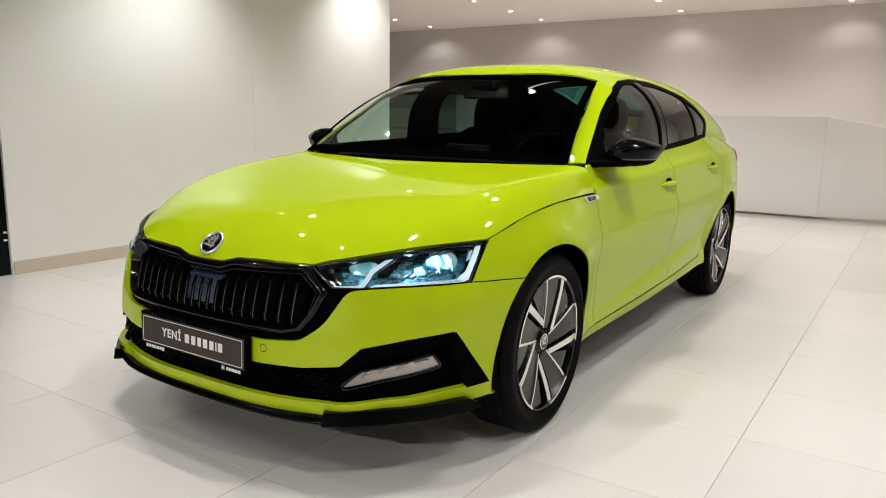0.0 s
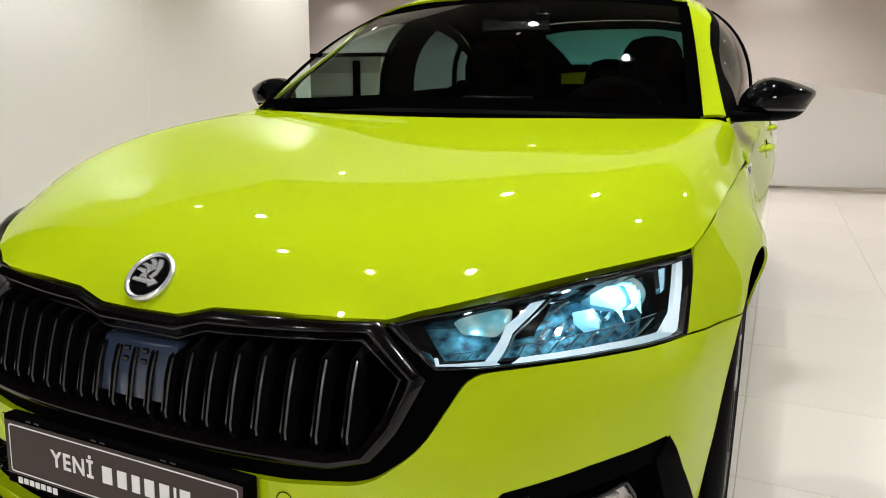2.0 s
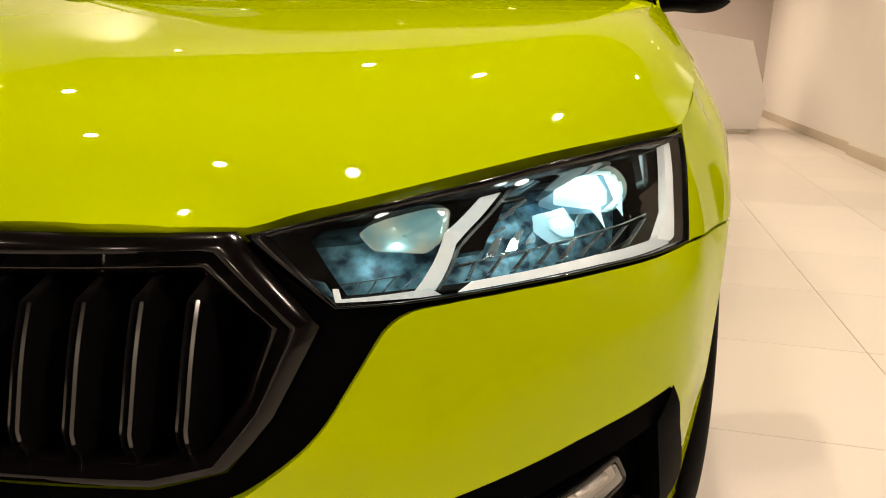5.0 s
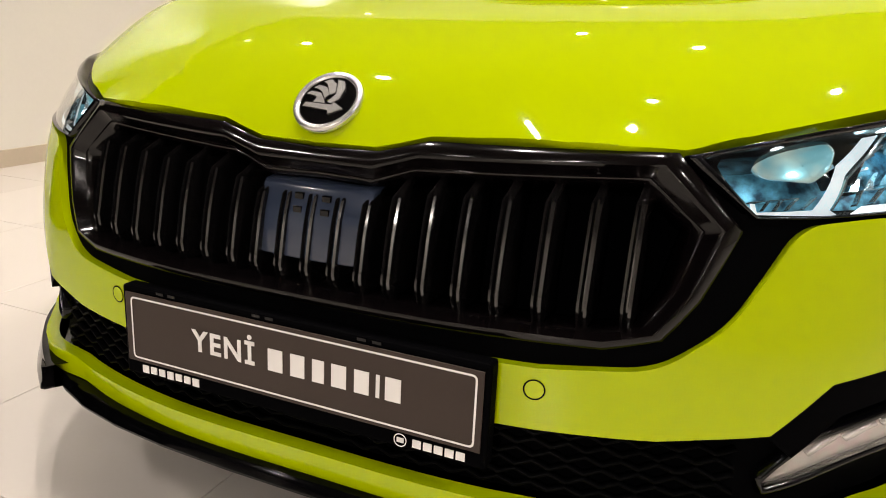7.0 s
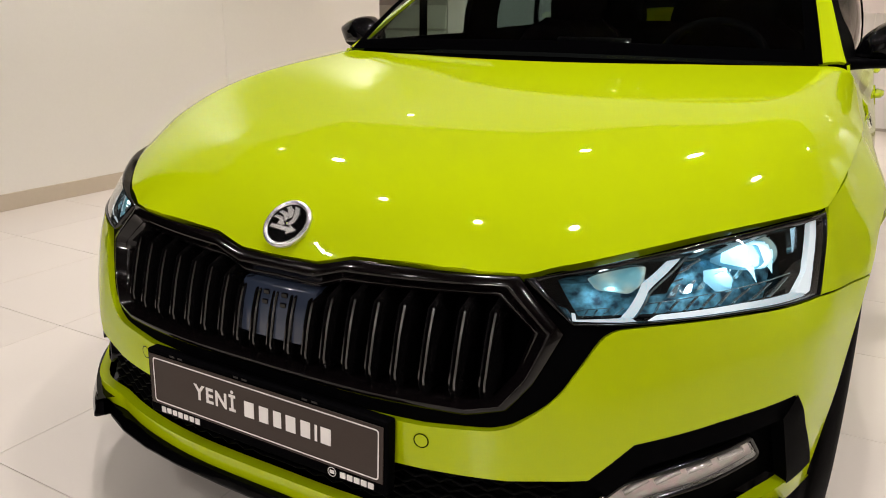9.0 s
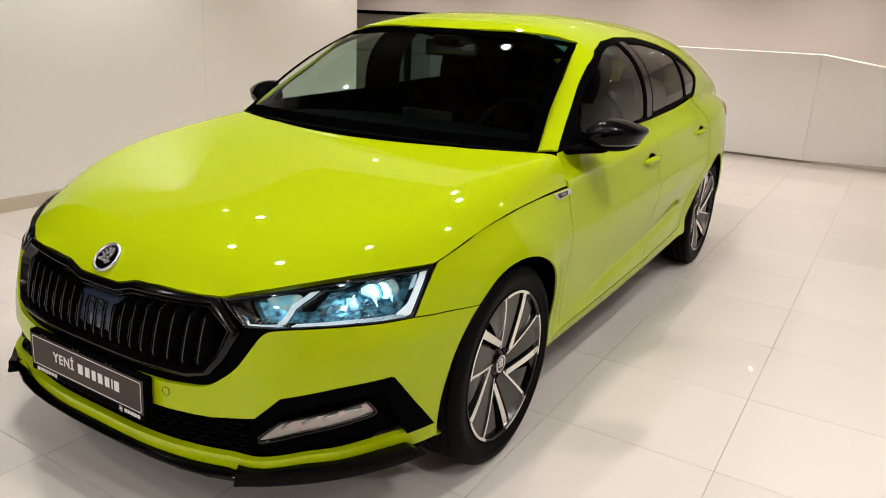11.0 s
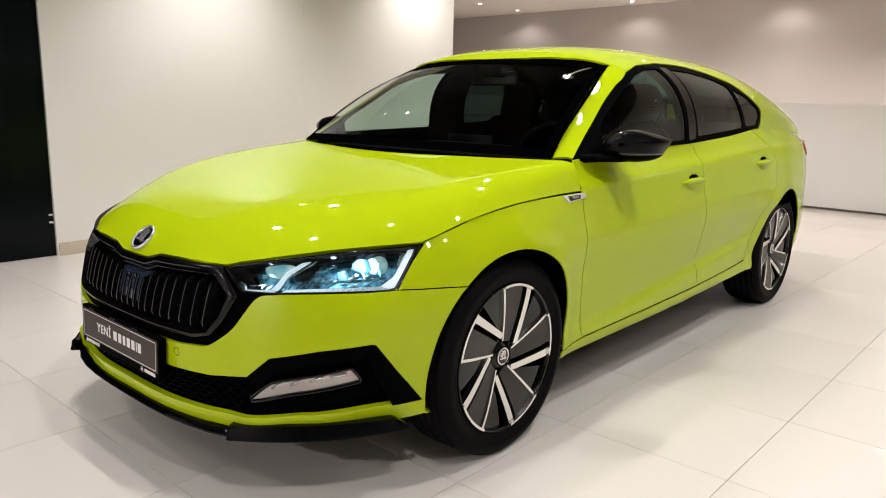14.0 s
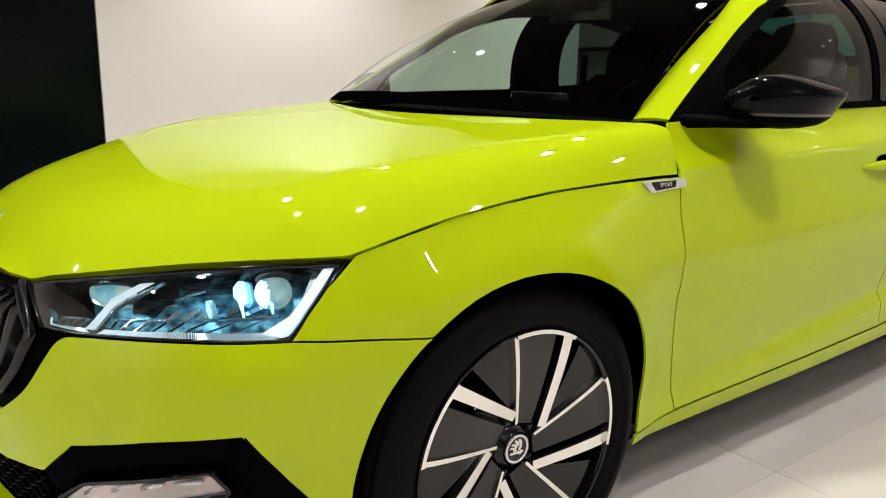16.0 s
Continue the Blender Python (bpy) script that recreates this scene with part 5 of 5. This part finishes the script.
# door handles, fender badges, fuel details
for side in SIDES:
    for y0, z0 in ((2.12, 0.822), (3.02, 0.866)):
        base = Vector(flank(*by_y(y0 + 0.12, z0)))
        rows = []
        for t in np.linspace(0, 1, 15):
            y = y0 + 0.24 * t
            h = 0.014 * math.sin(math.pi * min(1, max(0.03, t * 0.93 + 0.035))) ** 0.6
            o = 0.002 + 0.030 * math.sin(math.pi * t) ** 0.5
            c = Vector(flank(*by_y(y, z0 + 0.005 * t)))
            rows.append([c + Vector((o * a, 0, h * b)) for a, b in ((-0.1, -1), (0.75, -0.9), (1, -0.1), (0.9, 0.75), (0.3, 1), (-0.1, 0.8))])
        handle = part("door_handle", sided(strip(rows, True), side), PAINT, car, "body-coloured pull handle")
        e = [by_y(y0 + 0.115 + 0.062 * math.cos(t), z0 - 0.003 + 0.034 * math.sin(t)) for t in np.linspace(0, 2 * math.pi, 28, endpoint=False)]
        part("handle_cup", sided(sheet(e, off(flank, 0.0020), 0.02, 0.003, 0.0, out=outward), side), PAINT, handle)
        # dark ellipse on the cup paints the shade of the recess behind the grip
        e = [by_y(y0 + 0.122 + 0.046 * math.cos(t), z0 + 0.013 + 0.017 * math.sin(t)) for t in np.linspace(0, 2 * math.pi, 28, endpoint=False)]
        part("handle_recess", sided(sheet(e, off(flank, 0.0045), 0.02, 0.003, 0.0, out=outward), side), DEEP, handle)
    plaq = rounded([by_y(1.212, 0.832), by_y(1.350, 0.834), by_y(1.352, 0.815), by_y(1.235, 0.808)], 0.004, 3)
    badge = part("fender_badge", sided(sheet(plaq, off(flank, 0.004), 0.02, 0.004, 0.0, out=outward), side), CHROME, car, "chrome and black fender badge")
    pin = rounded([by_y(1.240, 0.829), by_y(1.318, 0.830), by_y(1.312, 0.816), by_y(1.250, 0.812)], 0.002, 3)
    part("badge_inlay", sided(sheet(pin, off(flank, 0.0055), 0.02, 0.002, 0.0, out=outward), side), GLOSS, badge)
    p = Vector(off(flank, 0.0068)(*by_y(1.281, 0.822)))
    nrm = Vector((1.0, 0, 0.42)).normalized()
    xa = Vector((0, 1, 0)) if side > 0 else Vector((0, -1, 0))
    nn2 = Vector((nrm.x * side, 0, nrm.z))
    R = Matrix((xa, nn2.cross(xa), nn2)).transposed().to_4x4()
    words("SPORT", 0.0125, 0.0002, SILVER, badge, Matrix.Translation((p.x * side, p.y, p.z)) @ R)

# ---- wheels ----


def wheel(yc, side, turn):
    """Tyre with tread, dark five-blade rim with machined edges."""
    XO = 0.874 if yc < 2 else 0.858
    C = (0, yc, WZ)
    prof = [(0.242, XO - 0.215), (0.300, XO - 0.222), (0.322, XO - 0.205), (0.330, XO - 0.18)]
    for k in range(4):
        x = XO - 0.165 + 0.034 * k
        prof += [(0.331, x), (0.331, x + 0.022), (0.324, x + 0.024), (0.324, x + 0.030)]
    prof += [(0.331, XO - 0.030), (0.327, XO - 0.018), (0.316, XO - 0.006), (0.300, XO), (0.285, XO + 0.001), (0.2835, XO - 0.001), (0.268, XO - 0.002), (0.258, XO - 0.006), (0.250, XO - 0.012), (0.244, XO - 0.018), (0.240, XO - 0.03)]
    tyre = lathe(bmesh.new(), prof, 88, "x", C)
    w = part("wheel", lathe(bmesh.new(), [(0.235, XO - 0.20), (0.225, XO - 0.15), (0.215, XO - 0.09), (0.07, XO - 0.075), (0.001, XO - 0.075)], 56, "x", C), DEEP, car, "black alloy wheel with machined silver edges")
    part("tyre", tyre, RUBBER, w)
    part("rim_flange", lathe(bmesh.new(), [(0.247, XO - 0.03), (0.249, XO - 0.010), (0.2475, XO - 0.006), (0.244, XO - 0.007), (0.241, XO - 0.014), (0.236, XO - 0.05), (0.232, XO - 0.10)], 88, "x", C), GLOSS, w)
    part("brake_disc", lathe(bmesh.new(), [(0.165, XO - 0.085), (0.165, XO - 0.105), (0.08, XO - 0.105)], 48, "x", C), ALLOY_DARK, w)

    def polar(r, deg, x):
        t = radians(deg + turn)
        return Vector((x, yc + r * math.sin(t), WZ + r * math.cos(t)))

    def face(poly, x_of, depth, name, mat):
        """poly in (radius, degrees); x_of gives the height over the wheel's plane by radius."""
        d = []
        n = len(poly)
        for i in range(n):
            a, b = poly[i], poly[(i + 1) % n]
            pa, pb = Vector((a[0] * math.cos(radians(a[1])), a[0] * math.sin(radians(a[1])))), Vector((b[0] * math.cos(radians(b[1])), b[0] * math.sin(radians(b[1]))))
            k = 8
            for j in range(k):
                if a[0] > 0.2 and b[0] > 0.2 and abs(a[1] - b[1]) > 8:
                    g = a[1] + (b[1] - a[1]) * j / k
                    r = a[0] + (b[0] - a[0]) * j / k
                    d.append((r * math.cos(radians(g)), r * math.sin(radians(g))))
                else:
                    d.append(tuple(pa.lerp(pb, j / k)))
        fn = lambda u, v: polar(math.hypot(u, v), math.degrees(math.atan2(v, u)), x_of(math.hypot(u, v)))
        return part(name, sheet(d, fn, 0.02, depth, 0.0, out=(1, 0, 0)), mat, w)

    dish = lambda r: XO - 0.012 - 0.030 * max(0, 1 - r / 0.22) ** 1.5
    for k in range(5):
        g = 72 * k
        face([(0.050, g + 8), (0.243, g), (0.243, g + 26), (0.058, g + 52)], lambda r: dish(r) - 0.005, 0.02, "rim_blade", ALLOY_DARK)
        face([(0.080, g + 72), (0.243, g + 46), (0.243, g + 70.5), (0.085, g + 76)], lambda r: dish(r) - 0.010, 0.02, "rim_recess", GLOSS)
        face([(0.050, g + 3), (0.245, g - 1.2), (0.245, g + 1.2), (0.052, g + 10)], dish, 0.02, "spoke_edge", ALLOY)
        face([(0.2395, g - 0.5), (0.2475, g - 0.8), (0.2475, g + 37.0), (0.2395, g + 36.5)], lambda r: XO - 0.004, 0.02, "rim_arc", ALLOY)
        a, b = (Vector((r * math.cos(radians(q)), r * math.sin(radians(q)))) for r, q in ((0.244, g + 33.5), (0.070, g + 72)))
        across = (a - b).orthogonal().normalized()
        quad = [b - across * 0.0095, b + across * 0.0095, a + across * 0.0130, a - across * 0.0130]
        face([(q.length, g + 45 + (math.degrees(math.atan2(q.y, q.x)) - g - 45 + 180) % 360 - 180) for q in quad], dish, 0.02, "spoke_edge", ALLOY)
        nut = lathe(bmesh.new(), [(0.001, 0.010), (0.009, 0.010), (0.011, 0.0), (0.012, -0.03)], 6, "x")
        p = polar(0.056, g + 63, XO - 0.048)
        nut.transform(Matrix.Translation(p))
        part("wheel_bolt", nut, GLOSS, w)
    part("hub", lathe(bmesh.new(), [(0.034, XO - 0.030), (0.041, XO - 0.036), (0.055, XO - 0.054), (0.10, XO - 0.062), (0.11, XO - 0.075)], 40, "x", C), GLOSS, w)
    cap = Matrix.Translation((XO - 0.028, yc, WZ)) @ Matrix(((0, 0, 1), (1, 0, 0), (0, 1, 0))).to_4x4()
    emblem(cap, 0.030, w, "hub_cap")
    return w


for yc, turn in ((WF, -7), (WR, 33)):
    wheel(yc, 1, turn)
    other = wheel(yc, 1, turn + 20)
    for ob in (other, *other.children_recursive):
        me = ob.data
        co = np.empty(len(me.vertices) * 3)
        me.vertices.foreach_get("co", co)
        co[0::3] *= -1
        me.vertices.foreach_set("co", co)
        me.flip_normals()

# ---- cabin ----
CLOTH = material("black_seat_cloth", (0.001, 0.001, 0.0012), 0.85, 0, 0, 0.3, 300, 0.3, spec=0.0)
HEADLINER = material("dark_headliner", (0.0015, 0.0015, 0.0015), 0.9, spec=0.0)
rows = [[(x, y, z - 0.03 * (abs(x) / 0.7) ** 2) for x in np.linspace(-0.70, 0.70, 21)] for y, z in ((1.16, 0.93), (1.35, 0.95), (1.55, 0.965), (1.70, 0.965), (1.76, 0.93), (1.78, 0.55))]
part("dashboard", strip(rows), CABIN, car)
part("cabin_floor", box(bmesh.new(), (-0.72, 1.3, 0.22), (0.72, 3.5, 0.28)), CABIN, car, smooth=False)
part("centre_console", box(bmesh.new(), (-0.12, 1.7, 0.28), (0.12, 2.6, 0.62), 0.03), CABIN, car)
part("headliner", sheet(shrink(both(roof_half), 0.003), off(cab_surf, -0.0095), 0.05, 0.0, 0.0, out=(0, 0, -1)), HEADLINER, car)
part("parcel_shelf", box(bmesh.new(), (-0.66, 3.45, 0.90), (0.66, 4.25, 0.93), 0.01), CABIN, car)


def seat(x, y, w, headx):
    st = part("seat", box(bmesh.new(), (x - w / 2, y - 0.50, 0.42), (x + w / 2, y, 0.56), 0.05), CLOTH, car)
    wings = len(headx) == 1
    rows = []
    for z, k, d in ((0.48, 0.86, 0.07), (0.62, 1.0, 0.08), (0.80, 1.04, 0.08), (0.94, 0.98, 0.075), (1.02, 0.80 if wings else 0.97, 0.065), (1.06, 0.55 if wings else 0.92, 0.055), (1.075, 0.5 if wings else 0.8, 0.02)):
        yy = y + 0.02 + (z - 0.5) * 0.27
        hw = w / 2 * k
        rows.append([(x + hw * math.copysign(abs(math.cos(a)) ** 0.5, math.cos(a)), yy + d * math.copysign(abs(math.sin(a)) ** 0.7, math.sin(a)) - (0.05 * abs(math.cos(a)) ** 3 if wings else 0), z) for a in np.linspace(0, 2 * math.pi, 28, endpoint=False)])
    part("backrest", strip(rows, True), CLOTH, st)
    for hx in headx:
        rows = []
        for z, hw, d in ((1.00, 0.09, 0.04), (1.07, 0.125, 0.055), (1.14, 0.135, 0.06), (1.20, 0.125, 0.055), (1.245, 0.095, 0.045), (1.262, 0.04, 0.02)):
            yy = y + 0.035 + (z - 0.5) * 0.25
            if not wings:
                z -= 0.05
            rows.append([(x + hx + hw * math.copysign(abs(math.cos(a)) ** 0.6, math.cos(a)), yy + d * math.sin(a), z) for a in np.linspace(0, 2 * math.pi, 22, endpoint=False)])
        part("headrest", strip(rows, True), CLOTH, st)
    return st


seat(0.37, 2.42, 0.54, (0,))
seat(-0.37, 2.42, 0.54, (0,))
seat(0, 3.28, 1.25, (-0.40, 0, 0.40))
# inner door tops and pillar trims
for side in SIDES:
    top = [(1.36, 0.955), (1.62, 0.985), (2.30, 1.000), (2.42, 1.008), (3.08, 1.042), (3.36, 1.05)]
    card = on_side(top, 0.0, False) + [(float(cab_surf.table(y)[0][-1]) + 0.12, y) for y in np.linspace(3.36, 1.36, 30)]
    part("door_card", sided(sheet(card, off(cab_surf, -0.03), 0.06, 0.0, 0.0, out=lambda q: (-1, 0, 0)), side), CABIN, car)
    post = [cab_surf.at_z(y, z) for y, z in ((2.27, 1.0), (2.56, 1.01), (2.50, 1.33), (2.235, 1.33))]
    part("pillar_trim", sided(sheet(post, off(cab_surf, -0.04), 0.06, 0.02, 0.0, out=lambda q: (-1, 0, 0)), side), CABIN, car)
bm = bmesh.new()
ringm = Matrix.Translation((0.37, 1.80, 0.90)) @ Matrix.Rotation(radians(62), 4, "X")
rows = [[ringm @ Vector(((0.178 + 0.015 * math.cos(a)) * math.cos(t), (0.178 + 0.015 * math.cos(a)) * math.sin(t), 0.015 * math.sin(a))) for a in np.linspace(0, 2 * math.pi, 10, endpoint=False)] for t in np.linspace(0, 2 * math.pi, 41)]
sw = part("steering_wheel", strip(rows, True), CABIN, car)
bm = box(bmesh.new(), (-0.17, -0.035, -0.03), (0.17, 0.035, 0.0), 0.01)
bm.transform(ringm)
part("steering_boss", bm, CABIN, sw)
bm = box(bmesh.new(), (-0.125, -0.012, -0.035), (0.125, 0.012, 0.035), 0.01)
bm.transform(Matrix.Translation((0.0, 1.88, 1.262)) @ Matrix.Rotation(radians(8), 4, "Z"))
im = part("interior_mirror", bm, GLOSS, car)
bm = box(bmesh.new(), (-0.115, 0.0125, -0.028), (0.115, 0.0135, 0.028))
bm.transform(Matrix.Translation((0.0, 1.88, 1.262)) @ Matrix.Rotation(radians(8), 4, "Z"))
part("mirror_glass", bm, CHROME, im, smooth=False)
part("camera_housing", box(bmesh.new(), (-0.07, 1.83, 1.27), (0.07, 1.95, 1.322), 0.015), MATT, car)
part("centre_screen", box(bmesh.new(), (-0.13, 1.70, 0.86), (0.13, 1.72, 1.0), 0.006), GLOSS, car)

# ---- showroom fittings ----
for k, (lo, hi) in enumerate((((LX, 1.05, 0), (LX + 0.012, 3.26, 0.095)), ((LX + 0.003, 3.26, 0), (LX + 0.015, 5.30, 0.095)), ((RX - 0.012, 7.0, 0), (RX, BACK, 0.095)), ((RX - 0.062, 3.9, 0), (RX - 0.05, 7.0, 0.095)))):
    slab("baseboard_%d" % (k + 1), lo, hi, STONE, "beige stone baseboard strip", "baseboard", 0.002)


desk = thing("reception_counter", (0, 8.8, 0), "large white faceted reception counter", "counter")


def panel_block(name, front, dy):
    """A flat facet given by its corners, with depth towards the back."""
    bm = bmesh.new()
    a = [bm.verts.new(p) for p in front]
    b = [bm.verts.new((p[0], p[1] + dy, p[2])) for p in front]
    bm.faces.new(a)
    bm.faces.new(b[::-1])
    for k in range(len(a)):
        bm.faces.new((a[k - 1], a[k], b[k], b[k - 1]))
    bmesh.ops.recalc_face_normals(bm, faces=bm.faces)
    return part(name, bm, DESK, desk, smooth=False)


panel_block("front_panel", [(-2.2, 8.42, 0.03), (0.90, 8.45, 0.03), (0.90, 8.45, 1.23), (-2.2, 8.42, 1.23)], 0.7)
panel_block("side_panel", [(0.903, 8.451, 0.03), (2.33, 8.86, 0.03), (2.40, 8.88, 0.36), (2.16, 8.81, 1.03), (0.903, 8.451, 1.23)], 0.6)
part("plinth", box(bmesh.new(), (-2.15, 8.50, 0.0), (2.2, 9.05, 0.03)), GROUT, desk, smooth=False)


# cabinet in the neighbouring room, behind the end of the wall
cab = thing("wall_cabinet", (-4.7, 7.2, 0), "taupe cabinet with white panels and a dark top edge", "cabinet")
part("cabinet_body", box(bmesh.new(), (-5.9, 7.02, 0.06), (-3.45, 7.44, 1.45), 0.004), TAUPE, cab, smooth=False)
part("cabinet_top", box(bmesh.new(), (-5.93, 6.99, 1.45), (-3.42, 7.46, 1.495), 0.004), CABIN, cab, smooth=False)
part("plinth", box(bmesh.new(), (-5.9, 7.05, 0.0), (-3.45, 7.42, 0.06)), CABIN, cab, smooth=False)
for x0, x1 in ((-5.72, -4.83), (-4.72, -3.83), (-3.72, -3.47)):
    part("cabinet_door", box(bmesh.new(), (x0, 7.0, 1.0), (x1, 7.018, 1.26), 0.002), WALL, cab, smooth=False)
    part("cabinet_door", box(bmesh.new(), (x0, 7.0, 0.10), (x1, 7.018, 0.97), 0.002), WALL, cab, smooth=False)
    part("cabinet_post", box(bmesh.new(), (x0 - 0.10, 6.985, 0.06), (x0 - 0.01, 7.02, 1.40), 0.002), MATT, cab, smooth=False)

for z in (0.300, 0.247):
    hinge = thing("glass_hinge", (LX - 0.01, 1.03, z), "small bright steel hinge on the dark glass panel", "hinge", "panel hinges")
    part("plate", box(bmesh.new(), (LX - 0.022, 1.004, z - 0.008), (LX - 0.012, 1.036, z + 0.008), 0.002), CHROME, hinge, smooth=False)
    part("pin", lathe(bmesh.new(), [(0.001, z - 0.011), (0.004, z - 0.011), (0.004, z + 0.011), (0.001, z + 0.011)], 12, "z", (LX - 0.012, 1.030, 0)), CHROME, hinge)


def downlight(x, y, lit=True):
    d = thing("downlight", (x, y, CEIL), "small round recessed ceiling downlight, lit; the set includes added fill lamps", "downlight", "ceiling downlights")
    part("trim_ring", lathe(bmesh.new(), [(0.033, CEIL - 0.003), (0.05, CEIL - 0.006), (0.062, CEIL - 0.005), (0.064, CEIL + 0.001)], 24, "z", (x, y, 0)), WHITE_INK, d)
    part("bulb", lathe(bmesh.new(), [(0.001, CEIL - 0.0035), (0.034, CEIL - 0.003)], 24, "z", (x, y, 0)), BULB, d)
    return d


BULB = material("lamp_glow", (1.0, 0.93, 0.84), 0.4, emit=40.0)
one = downlight(*SPOTS[0])
# the added fill lamps get the same fixture
for x, y in SPOTS[1:] + WALL_SPOTS + BACK_SPOTS:
    copy_thing(one, Matrix.Translation((x, y, CEIL)))

# floor tiles
TW = 0.6


def tile_mesh(w):
    bm = bmesh.new()
    box(bm, (-w / 2, -w / 2, -0.01), (w / 2, w / 2, 0.0), 0.0012)
    bmesh.ops.delete(bm, geom=[f for f in bm.faces if f.normal.z < -0.5], context="FACES")
    me = bpy.data.meshes.new("floor_tile")
    bm.to_mesh(me)
    bm.free()
    me.materials.append(TILE)
    return me


tm = tile_mesh(TW - 0.0022)
X0, Y0 = 1.487 + TW / 2, 1.232 + TW / 2
near, far = [], []
for i in range(-24, 10):
    for j in range(-14, 19):
        x, y = X0 + TW * i, Y0 + TW * j
        if -11.7 < x < 6.7 and FRONT + 0.2 < y < BACK - 0.1:
            (near if -3.2 < x < 4.0 and -2.2 < y < 8.4 else far).append((x, y))
near.sort(key=lambda p: abs(p[0] - 1.0) + abs(p[1] - 2.0))
far += near[290:]
for x, y in near[:290]:
    ob = new("floor_tile", tm)
    ob.location = (x, y, 0)
    ob.parent = floor
verts, faces = [], []
h = (TW - 0.0022) / 2
for x, y in far:
    k = len(verts)
    verts += [(x - h, y - h, 0), (x + h, y - h, 0), (x + h, y + h, 0), (x - h, y + h, 0)]
    verts += [(x - h, y - h, -0.004), (x + h, y - h, -0.004), (x + h, y + h, -0.004), (x - h, y + h, -0.004)]
    faces += [(k, k + 1, k + 2, k + 3)] + [(k + a, k + 4 + a, k + 4 + (a + 1) % 4, k + (a + 1) % 4) for a in range(4)]
me = bpy.data.meshes.new("far_floor_tiles")
me.from_pydata(verts, [], faces)
me.materials.append(TILE)
ft = new("far_floor_tiles", me)
ft.parent = floor
tagged(ft, kind="stuff")
